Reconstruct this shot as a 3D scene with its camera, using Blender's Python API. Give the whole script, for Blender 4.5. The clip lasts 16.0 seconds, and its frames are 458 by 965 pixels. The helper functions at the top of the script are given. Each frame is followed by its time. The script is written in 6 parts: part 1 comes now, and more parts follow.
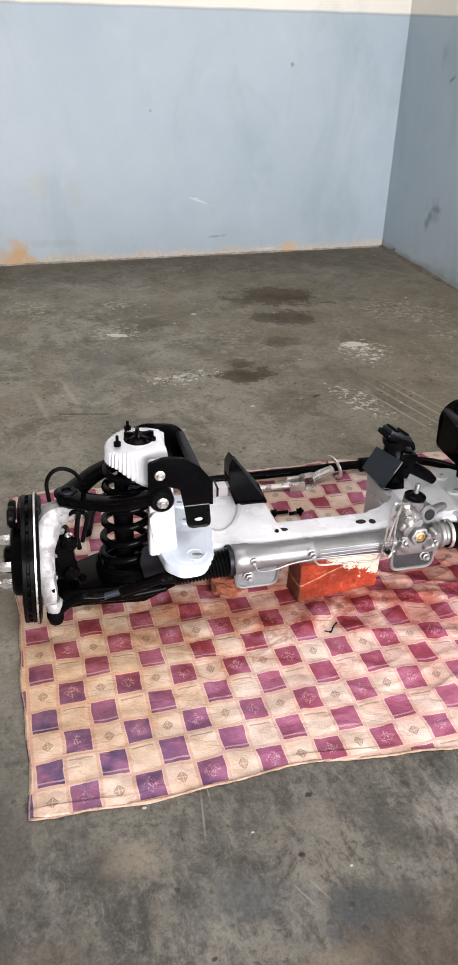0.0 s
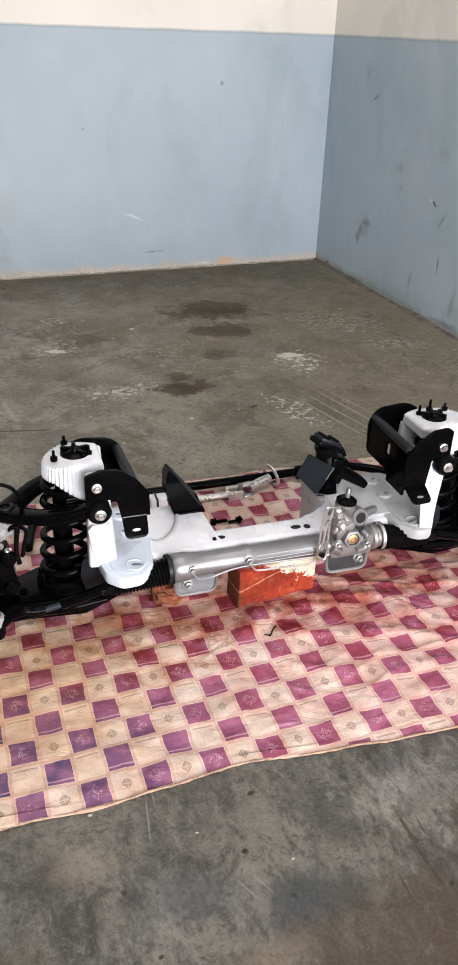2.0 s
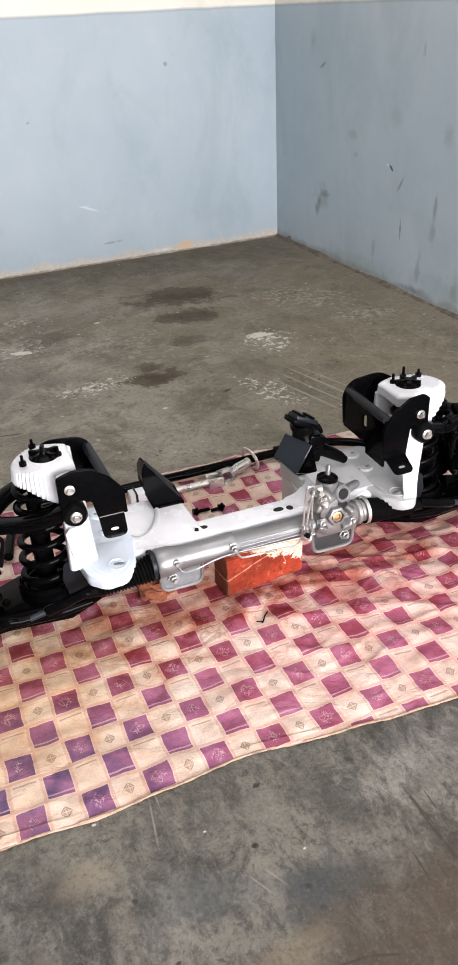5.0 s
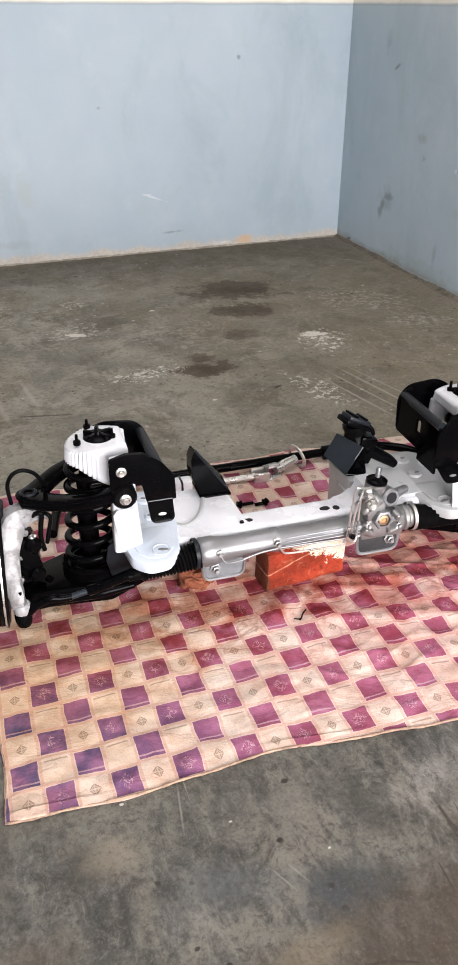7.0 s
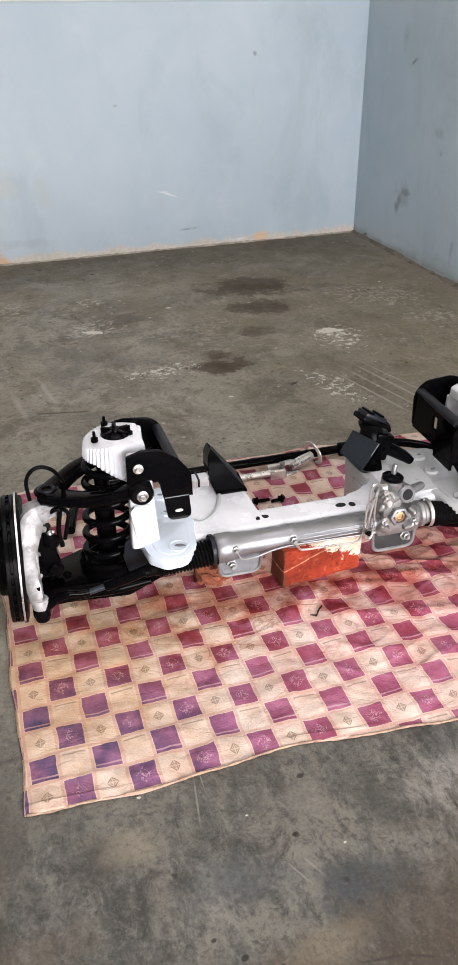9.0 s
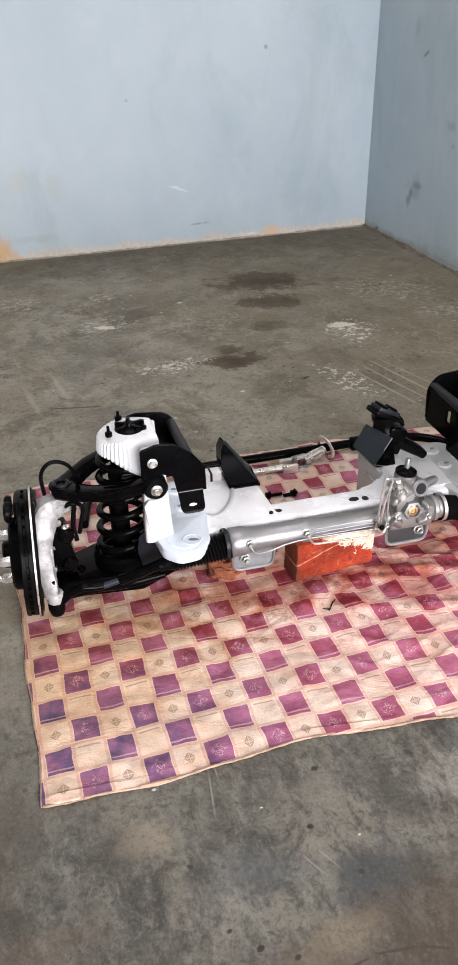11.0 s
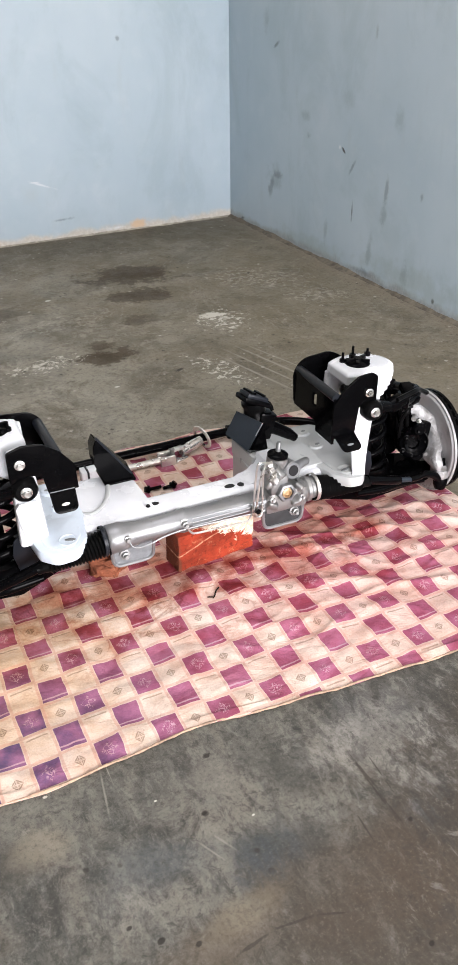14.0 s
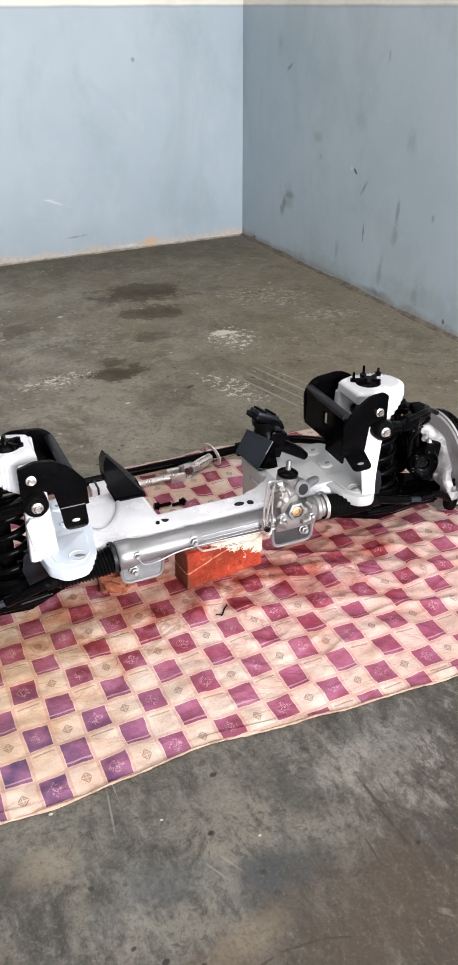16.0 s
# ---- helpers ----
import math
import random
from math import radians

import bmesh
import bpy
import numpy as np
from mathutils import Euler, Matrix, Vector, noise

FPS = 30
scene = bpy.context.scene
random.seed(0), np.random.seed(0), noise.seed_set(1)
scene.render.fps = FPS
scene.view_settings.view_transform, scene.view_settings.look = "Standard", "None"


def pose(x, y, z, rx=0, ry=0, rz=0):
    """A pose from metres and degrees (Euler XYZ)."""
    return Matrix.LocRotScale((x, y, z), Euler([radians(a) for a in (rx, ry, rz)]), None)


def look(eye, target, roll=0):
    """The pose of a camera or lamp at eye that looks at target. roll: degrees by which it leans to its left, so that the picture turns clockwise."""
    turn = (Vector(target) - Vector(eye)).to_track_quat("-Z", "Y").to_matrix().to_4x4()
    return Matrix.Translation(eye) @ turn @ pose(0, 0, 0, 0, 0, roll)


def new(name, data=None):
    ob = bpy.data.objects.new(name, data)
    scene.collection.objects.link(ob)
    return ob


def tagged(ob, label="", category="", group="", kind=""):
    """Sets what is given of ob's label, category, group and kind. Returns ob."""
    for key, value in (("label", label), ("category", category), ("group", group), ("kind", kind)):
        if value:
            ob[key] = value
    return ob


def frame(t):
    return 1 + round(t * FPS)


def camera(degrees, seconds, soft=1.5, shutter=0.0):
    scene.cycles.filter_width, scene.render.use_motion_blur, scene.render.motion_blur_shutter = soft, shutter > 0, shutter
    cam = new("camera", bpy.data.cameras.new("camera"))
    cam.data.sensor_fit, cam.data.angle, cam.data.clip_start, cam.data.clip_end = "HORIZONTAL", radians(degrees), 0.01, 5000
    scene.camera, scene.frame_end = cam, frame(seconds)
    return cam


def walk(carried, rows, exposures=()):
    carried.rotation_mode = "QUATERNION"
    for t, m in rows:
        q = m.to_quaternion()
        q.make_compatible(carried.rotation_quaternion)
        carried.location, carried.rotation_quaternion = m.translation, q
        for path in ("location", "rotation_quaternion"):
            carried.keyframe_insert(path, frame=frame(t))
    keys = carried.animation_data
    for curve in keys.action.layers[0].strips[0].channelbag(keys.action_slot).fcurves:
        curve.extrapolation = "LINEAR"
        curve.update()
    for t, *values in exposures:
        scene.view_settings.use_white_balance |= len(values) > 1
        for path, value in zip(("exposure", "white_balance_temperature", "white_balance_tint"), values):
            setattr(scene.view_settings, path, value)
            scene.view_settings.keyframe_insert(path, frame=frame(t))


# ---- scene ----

# ---------------------------------------------------------------- camera
cam = camera(31.937, 16.0, soft=1.8)


def stand(x, y, z, yaw, pitch, roll):
    """A camera pose from an eye and its yaw (to the left of +y), pitch (up) and roll."""
    return pose(0, 0, 0, 0, 0, 0) @ Matrix.Translation((x, y, z)) @ pose(0, 0, 0, 0, 0, yaw) @ pose(0, 0, 0, 90 + pitch) @ pose(0, 0, 0, 0, 0, roll)


ROWS = [
    (0, -2.2250, -4.2402, 1.1744, -17.590, -30.762, 1.912),
    (0.5, -2.2287, -4.2344, 1.1732, -15.345, -31.974, 0.653),
    (1, -2.2239, -4.2498, 1.1807, -16.944, -29.953, -0.142),
    (1.5, -2.2164, -4.2595, 1.1789, -18.124, -29.715, 0.262),
    (2, -2.2119, -4.2869, 1.1924, -21.764, -29.757, 2.122),
    (2.5, -2.2008, -4.2706, 1.1744, -23.531, -31.100, 3.677),
    (3, -2.1797, -4.2880, 1.1820, -26.332, -30.724, 0.868),
    (3.2, -2.1734, -4.2894, 1.1817, -25.568, -30.200, -0.514),
    (5.3, -2.1822, -4.2538, 1.1757, -22.719, -30.922, -2.659),
    (5.5, -2.1929, -4.2523, 1.1769, -21.467, -30.691, -1.551),
    (6, -2.2165, -4.2574, 1.1805, -17.550, -30.393, -1.501),
    (6.5, -2.2141, -4.2578, 1.1752, -18.149, -30.856, -0.616),
    (7, -2.2095, -4.2521, 1.1704, -19.984, -31.019, 0.230),
    (7.5, -2.2101, -4.2562, 1.1750, -20.099, -30.461, -0.306),
    (8, -2.2111, -4.2574, 1.1701, -19.988, -31.375, -0.453),
    (8.5, -2.2099, -4.2517, 1.1681, -19.576, -31.283, -0.524),
    (9, -2.2125, -4.2590, 1.1755, -18.645, -31.274, -0.444),
    (9.2, -2.2167, -4.2548, 1.1736, -17.839, -31.686, 0.024),
    (11.3, -2.2218, -4.2645, 1.1779, -18.076, -31.601, -1.199),
    (11.5, -2.2221, -4.2700, 1.1824, -19.091, -31.535, -0.653),
    (12, -2.2085, -4.2675, 1.1788, -20.537, -31.000, -1.349),
    (12.5, -2.1944, -4.2675, 1.1751, -23.534, -31.086, -0.670),
    (13, -2.1841, -4.2705, 1.1713, -25.742, -31.696, -0.173),
    (13.5, -2.1854, -4.2796, 1.1764, -27.045, -31.185, -0.207),
    (14, -2.1827, -4.2780, 1.1697, -26.703, -32.122, -0.680),
    (14.5, -2.1860, -4.2765, 1.1706, -26.413, -32.169, 0.198),
    (15, -2.1938, -4.2731, 1.1726, -24.472, -31.573, 0.398),
    (15.5, -2.1922, -4.2691, 1.1714, -25.257, -31.454, 0.756),
    (16, -2.1878, -4.2772, 1.1743, -26.072, -30.948, -0.287),
]
walk(cam, [(t, stand(*row)) for t, *row in ROWS], [(t, stops, 6830 if t < 13 else 6720, 18 if t < 13 else 16) for t, stops in ((0, -0.12), (0.5, -0.2), (1, -0.06), (1.5, -0.36), (2, -0.26), (2.5, -0.46), (3, 0.02), (3.2, 0.02), (5.3, -0.1), (5.5, -0.14), (6, -0.25), (6.5, -0.06), (7, -0.1), (7.5, -0.22), (8, -0.06), (8.5, 0.04), (9, -0.18), (11.5, -0.1), (12, 0.0), (12.5, -0.3), (13, 0.0), (15, 0.02), (15.5, 0.05), (16, -0.05))])

# ---------------------------------------------------------------- world and light
world = bpy.data.worlds.new("sky")
scene.world = world
world.use_nodes = True
wn = world.node_tree
sky = wn.nodes.new("ShaderNodeTexSky")
sky.sky_type = "NISHITA"
sky.sun_disc = False
sky.sun_elevation, sky.sun_rotation = radians(48), radians(150)
wn.nodes["Background"].inputs["Strength"].default_value = 0.12
wn.links.new(sky.outputs["Color"], wn.nodes["Background"].inputs["Color"])
scene.view_settings.exposure = 0.0

sun_data = bpy.data.lights.new("sun", "SUN")
sun_data.energy, sun_data.angle, sun_data.color = 2.0, radians(0.5), (1.0, 0.95, 0.88)
sun = new("sun", sun_data)
sun.matrix_world = pose(0, 0, 5, 42, 0, 150)

# The wide doorway behind the walk and a roof light: daylight areas in the openings.
DOOR_X0, DOOR_X1, DOOR_H = -2.65, -0.12, 2.5
ROOM_X0, ROOM_Y0, ROOM_H = -7.0, -7.0, 3.4
ROOF_LIGHT = (-2.6, -1.0, -4.2, -2.1)  # x and y of the translucent roof sheet


def daylight(name, where, wide, high, power, colour):
    data = bpy.data.lights.new(name, "AREA")
    data.shape, data.size, data.size_y = "RECTANGLE", wide, high
    data.energy, data.color = power, colour
    ob = new(name, data)
    ob.matrix_world = where
    return ob


daylight("doorway_daylight", look(((DOOR_X0 + DOOR_X1) / 2, ROOM_Y0 - 0.05, DOOR_H / 2 + 0.1), ((DOOR_X0 + DOOR_X1) / 2, 0, DOOR_H / 2)), DOOR_X1 - DOOR_X0, DOOR_H - 0.1, 410, (0.96, 0.98, 1.0))
rx0, rx1, ry0, ry1 = ROOF_LIGHT
daylight("roof_daylight", pose((rx0 + rx1) / 2, (ry0 + ry1) / 2, ROOM_H + 0.10), rx1 - rx0, ry1 - ry0, 50, (0.98, 0.99, 1.0))


# ---------------------------------------------------------------- node helpers
class Nodes:
    """A small wrapper that makes and links shader nodes."""

    def __init__(self, name):
        self.mat = bpy.data.materials.new(name)
        self.mat.use_nodes = True
        self.tree = self.mat.node_tree
        self.bsdf = self.tree.nodes["Principled BSDF"]

    def put(self, value, socket):
        if isinstance(value, bpy.types.NodeSocket):
            self.tree.links.new(value, socket)
        elif isinstance(value, (tuple, list)) and len(value) == 3 and socket.type == "RGBA":
            socket.default_value = (*value, 1.0)
        else:
            socket.default_value = value

    def coords(self, which="Object"):
        return self.tree.nodes.new("ShaderNodeTexCoord").outputs[which]

    def split(self, vec):
        n = self.tree.nodes.new("ShaderNodeSeparateXYZ")
        self.put(vec, n.inputs[0])
        return n.outputs

    def join(self, x, y, z=0.0):
        n = self.tree.nodes.new("ShaderNodeCombineXYZ")
        for v, s in zip((x, y, z), n.inputs):
            self.put(v, s)
        return n.outputs[0]

    def math(self, op, a, b=0.0, c=0.0, clamp=False):
        n = self.tree.nodes.new("ShaderNodeMath")
        n.operation, n.use_clamp = op, clamp
        for v, s in zip((a, b, c), n.inputs):
            self.put(v, s)
        return n.outputs[0]

    def noise(self, vec, scale, detail=4.0, rough=0.55, distort=0.0):
        n = self.tree.nodes.new("ShaderNodeTexNoise")
        self.put(vec, n.inputs["Vector"])
        n.inputs["Scale"].default_value, n.inputs["Detail"].default_value = scale, detail
        n.inputs["Roughness"].default_value, n.inputs["Distortion"].default_value = rough, distort
        return n.outputs["Fac"]

    def voronoi(self, vec, scale, feature="F1"):
        n = self.tree.nodes.new("ShaderNodeTexVoronoi")
        n.feature = feature
        self.put(vec, n.inputs["Vector"])
        n.inputs["Scale"].default_value = scale
        return n.outputs["Distance"]

    def ramp(self, fac, lo, hi, a=0.0, b=1.0):
        n = self.tree.nodes.new("ShaderNodeMapRange")
        n.interpolation_type = "SMOOTHSTEP"
        for v, s in zip((fac, lo, hi, a, b), n.inputs):
            self.put(v, s)
        return n.outputs[0]

    def mix(self, fac, a, b, how="MIX"):
        n = self.tree.nodes.new("ShaderNodeMix")
        n.data_type, n.blend_type = "RGBA", how
        for v, s in ((fac, n.inputs[0]), (a, n.inputs[6]), (b, n.inputs[7])):
            self.put(v, s)
        return n.outputs[2]

    def mapped(self, vec, scale=(1, 1, 1), place=(0, 0, 0), turn=0.0):
        n = self.tree.nodes.new("ShaderNodeMapping")
        self.put(vec, n.inputs["Vector"])
        n.inputs["Location"].default_value, n.inputs["Scale"].default_value = place, scale
        n.inputs["Rotation"].default_value = (0, 0, turn)
        return n.outputs[0]

    def bump(self, height, strength=0.3, distance=0.002):
        n = self.tree.nodes.new("ShaderNodeBump")
        n.inputs["Strength"].default_value, n.inputs["Distance"].default_value = strength, distance
        self.put(height, n.inputs["Height"])
        self.tree.links.new(n.outputs[0], self.bsdf.inputs["Normal"])

    def finish(self, colour=None, rough=None, metal=None, spec=None, coat=None):
        for v, key in ((colour, "Base Color"), (rough, "Roughness"), (metal, "Metallic"), (spec, "Specular IOR Level"), (coat, "Coat Weight")):
            if v is not None:
                self.put(v, self.bsdf.inputs[key])
        return self.mat

    def blot(self, xy, x, y, wide, deep, turn=0.0, soft=0.35, ragged=None, amount=0.5):
        """A ragged oval mark about (x, y): 1 inside, 0 outside."""
        d = self.tree.nodes.new("ShaderNodeVectorMath")
        d.operation = "LENGTH"
        c, s = math.cos(turn), math.sin(turn)
        px, py = self.math("SUBTRACT", xy[0], x), self.math("SUBTRACT", xy[1], y)
        a = self.math("DIVIDE", self.math("ADD", self.math("MULTIPLY", px, c), self.math("MULTIPLY", py, s)), wide)
        b = self.math("DIVIDE", self.math("SUBTRACT", self.math("MULTIPLY", py, c), self.math("MULTIPLY", px, s)), deep)
        self.put(self.join(a, b), d.inputs[0])
        r = d.outputs["Value"]
        if ragged is not None:
            r = self.math("ADD", r, self.math("MULTIPLY", self.math("SUBTRACT", ragged, 0.5), amount * 2))
        return self.ramp(r, 1.0, 1.0 - soft)


PALE_GREY, SLATY = (0.265, 0.250, 0.225), (0.055, 0.061, 0.066)
SCRATCHED = ((-1.50, -3.47, 0.13, 0.05, 0.2, 0.55, PALE_GREY), (-1.43, -3.54, 0.10, 0.07, 0.5, 0.55, PALE_GREY), (-1.80, -3.62, 0.11, 0.05, 0.2, 0.55, SLATY), (-1.51, -3.67, 0.08, 0.06, 0.3, 0.60, SLATY), (-1.87, -3.40, 0.09, 0.10, 0.1, 0.45, (0.150, 0.138, 0.118)), (-2.10, -3.46, 0.07, 0.05, 0.1, 0.45, (0.190, 0.172, 0.140)), (-1.59, -3.51, 0.11, 0.08, 0.3, 0.75, PALE_GREY), (-1.46, -3.60, 0.12, 0.09, 0.3, 0.60, PALE_GREY), (-2.02, -3.60, 0.10, 0.06, 0.1, 0.45, PALE_GREY), (-1.80, -3.63, 0.10, 0.06, 0.2, 0.70, SLATY))


def concrete_floor(name, y0, y1):
    """Bare concrete; only the stains between y0 and y1 are laid on it."""
    n = Nodes(name)
    p = n.coords()
    xy = n.split(p)

    def cloud(shift, scale, detail=9, rough=0.70, distort=0.5):
        return n.noise(n.mapped(p, place=(shift, shift * 0.7, 0)), scale, detail, rough, distort)

    def over(col, mask, amount, tone):
        """Lay a tone over the colour where the mask is, by an amount."""
        return n.mix(n.math("MULTIPLY", mask, amount), col, tone)

    near = n.ramp(n.math("ADD", xy[1], n.math("MULTIPLY", n.math("SUBTRACT", cloud(17.0, 1.6), 0.5), 1.4)), -2.85, -3.45)
    far = n.math("SUBTRACT", 1.0, near)
    fine = n.noise(p, 150.0, 5, 0.75)
    grit = n.noise(p, 60.0, 7, 0.78)
    ragged = n.noise(p, 8.0, 7, 0.72)
    fineragged = n.noise(p, 26.0, 6, 0.75)
    col = n.mix(n.ramp(cloud(1.0, 2.4), 0.40, 0.60), (0.176, 0.164, 0.132), (0.268, 0.252, 0.206))
    col = over(col, n.ramp(cloud(4.0, 6.0, 10, 0.74, 0.9), 0.48, 0.58), 0.72, (0.325, 0.308, 0.254))
    col = over(col, n.ramp(cloud(7.0, 3.4), 0.49, 0.62), 0.62, (0.160, 0.154, 0.135))
    # Dustier olive brown towards the far corner.
    olive = n.math("MULTIPLY", n.ramp(xy[0], -1.9, -0.5), n.ramp(cloud(2.0, 2.0), 0.3, 0.6, 0.55, 1.0))
    col = over(col, olive, 0.70, (0.176, 0.146, 0.092))
    col = over(col, n.math("MULTIPLY", n.ramp(cloud(12.0, 5.0, 10, 0.78), 0.50, 0.60), far), 0.62, (0.112, 0.094, 0.066))
    # Broad, soft, warmer clouds and worn pale swirls.
    col = over(col, n.math("MULTIPLY", n.ramp(cloud(29.0, 1.7, 6, 0.60, 1.2), 0.48, 0.62), far), 0.50, (0.190, 0.158, 0.108))
    swirl = n.ramp(n.math("ABSOLUTE", n.math("SUBTRACT", cloud(47.0, 2.6, 5, 0.60, 1.8), 0.5)), 0.022, 0.004)
    col = over(col, n.math("MULTIPLY", n.math("MULTIPLY", swirl, n.ramp(fineragged, 0.42, 0.58)), far), 0.42, (0.33, 0.305, 0.25))
    # Darker brown strip along the foot of the north wall.
    wall_strip = n.math("ADD", xy[1], n.math("MULTIPLY", n.math("SUBTRACT", ragged, 0.5), 0.45))
    col = over(col, n.ramp(wall_strip, -0.62, -0.05), 0.68, (0.096, 0.080, 0.054))
    dust = n.math("ADD", xy[0], n.math("MULTIPLY", n.math("SUBTRACT", ragged, 0.5), 0.35))
    col = over(col, n.ramp(dust, -0.14, -0.02), 0.60, (0.235, 0.200, 0.150))
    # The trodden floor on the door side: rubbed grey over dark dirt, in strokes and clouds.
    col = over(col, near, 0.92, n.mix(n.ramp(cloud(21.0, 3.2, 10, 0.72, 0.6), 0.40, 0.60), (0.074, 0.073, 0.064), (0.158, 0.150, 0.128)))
    # Soft smears of damp grey and of dry brownish dust.
    smear = n.noise(n.mapped(p, (1.9, 1.0, 1), (3, 8, 0), turn=-0.45), 7.0, 6, 0.62, 1.1)
    col = over(col, n.math("MULTIPLY", n.ramp(smear, 0.50, 0.64), near), 0.62, (0.172, 0.156, 0.130))
    col = over(col, n.math("MULTIPLY", n.ramp(smear, 0.48, 0.36), near), 0.60, (0.058, 0.060, 0.057))
    col = over(col, n.math("MULTIPLY", n.ramp(cloud(61.0, 2.6, 7, 0.66, 0.7), 0.46, 0.60), near), 0.42, (0.086, 0.093, 0.088))
    col = over(col, n.math("MULTIPLY", n.ramp(cloud(9.0, 8.5, 11, 0.78, 0.7), 0.49, 0.61), near), 0.72, (0.044, 0.041, 0.037))
    brushed = n.noise(n.mapped(p, (2.2, 1.0, 1), turn=0.40), 14.0, 10, 0.80, 0.35)
    col = over(col, n.math("MULTIPLY", n.ramp(brushed, 0.51, 0.63), near), 0.66, (0.198, 0.192, 0.166))
    col = over(col, n.math("MULTIPLY", n.ramp(brushed, 0.48, 0.38), near), 0.66, (0.046, 0.046, 0.041))
    clod = cloud(41.0, 44.0, 8, 0.80, 0.6)
    col = over(col, n.math("MULTIPLY", n.ramp(clod, 0.52, 0.63), near), 0.48, (0.192, 0.186, 0.160))
    col = over(col, n.math("MULTIPLY", n.ramp(clod, 0.485, 0.38), near), 0.66, (0.036, 0.038, 0.034))
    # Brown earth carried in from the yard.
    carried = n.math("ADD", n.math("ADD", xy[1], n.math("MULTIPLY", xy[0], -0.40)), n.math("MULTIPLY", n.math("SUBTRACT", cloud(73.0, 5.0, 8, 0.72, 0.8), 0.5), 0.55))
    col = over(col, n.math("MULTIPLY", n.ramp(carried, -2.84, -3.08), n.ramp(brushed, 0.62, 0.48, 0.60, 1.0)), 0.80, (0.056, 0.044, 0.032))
    for x, y, a, b, turn, k, tone in (
        (-1.55, -3.86, 0.50, 0.22, 0.05, 0.50, (0.056, 0.048, 0.038)), (-1.30, -3.60, 0.30, 0.12, 0.3, 0.55, (0.050, 0.045, 0.038)), (-2.36, -3.42, 0.09, 0.30, 0.0, 0.55, (0.065, 0.056, 0.043)),
        (-1.60, -3.76, 0.26, 0.16, 0.1, 0.55, (0.075, 0.055, 0.039)), (-1.78, -3.66, 0.10, 0.07, 0.1, 0.60, (0.060, 0.048, 0.036)), (-1.96, -3.72, 0.17, 0.07, 0.1, 0.45, (0.115, 0.088, 0.062)),
        (-2.29, -3.58, 0.13, 0.05, 0.1, 0.40, (0.125, 0.098, 0.070)), (-1.45, -3.46, 0.16, 0.10, 0.3, 0.40, (0.190, 0.185, 0.178)),
        (-1.95, -3.56, 0.15, 0.06, -0.2, 0.60, (0.088, 0.098, 0.100)), (-1.79, -3.61, 0.08, 0.05, 0.0, 0.75, (0.045, 0.052, 0.050)),
        (-1.69, -3.50, 0.05, 0.11, 0.3, 0.65, (0.060, 0.060, 0.052)), (-2.16, -3.46, 0.05, 0.05, 0.0, 0.70, (0.055, 0.053, 0.045)),
        (-1.50, -3.72, 0.07, 0.12, 0.2, 0.75, (0.055, 0.047, 0.038)),
        (-1.87, -3.69, 0.10, 0.035, 0.1, 0.40, (0.200, 0.168, 0.118)), (-2.11, -3.45, 0.06, 0.05, 0.0, 0.50, (0.255, 0.220, 0.165)),
        (-1.80, -3.45, 0.06, 0.07, 0.2, 0.55, (0.220, 0.205, 0.175)), (-1.52, -3.52, 0.12, 0.07, 0.1, 0.40, (0.230, 0.215, 0.190)), (-1.36, -3.40, 0.16, 0.10, 0.4, 0.65, (0.062, 0.058, 0.050)), (-1.30, -3.62, 0.18, 0.10, 0.4, 0.60, (0.060, 0.052, 0.043)), (-1.72, -3.63, 0.06, 0.04, 0.4, 0.6, (0.055, 0.054, 0.048)), (-2.30, -3.35, 0.05, 0.20, 0.1, 0.55, (0.085, 0.080, 0.068)),
    ):
        if not y0 <= y < y1:
            continue
        col = over(col, n.blot(xy, x, y, a, b, turn, 0.8, ragged, 0.75), k, tone)
    # Pale scratched patches and brown earth trodden in on the door side.
    for x, y, a, b, turn, k, tone in SCRATCHED:
        if y0 <= y < y1:
            m = n.math("MULTIPLY", n.blot(xy, x, y, a, b, turn, 0.9, ragged, 0.9), n.ramp(brushed, 0.44, 0.60, 0.1, 1.0))
            col = over(col, m, k, tone)
    # Scored strokes, dark and pale, where loads were dragged in at the door.
    scored = n.noise(n.mapped(p, (1.7, 1.0, 1), (6, 1, 0), turn=0.12), 17.0, 9, 0.76, 0.5)
    dragged = n.math("MULTIPLY", n.ramp(n.math("ADD", xy[0], n.math("MULTIPLY", n.math("SUBTRACT", ragged, 0.5), 0.5)), -1.72, -1.52), near)
    col = over(col, n.math("MULTIPLY", n.ramp(scored, 0.49, 0.41), dragged), 0.58, (0.036, 0.034, 0.031))
    col = over(col, n.math("MULTIPLY", n.ramp(scored, 0.54, 0.62), dragged), 0.48, (0.235, 0.225, 0.200))
    # Scrapes, scuffs and grit.
    streak = n.noise(n.mapped(p, (1.0, 6.0, 1), turn=-0.6), 5.0, 6, 0.75)
    scuff = n.noise(n.mapped(p, (6.0, 1.0, 1), turn=0.30), 6.0, 6, 0.75)
    col = over(col, n.math("MULTIPLY", n.ramp(streak, 0.56, 0.66), far), 0.20, (0.29, 0.26, 0.215))
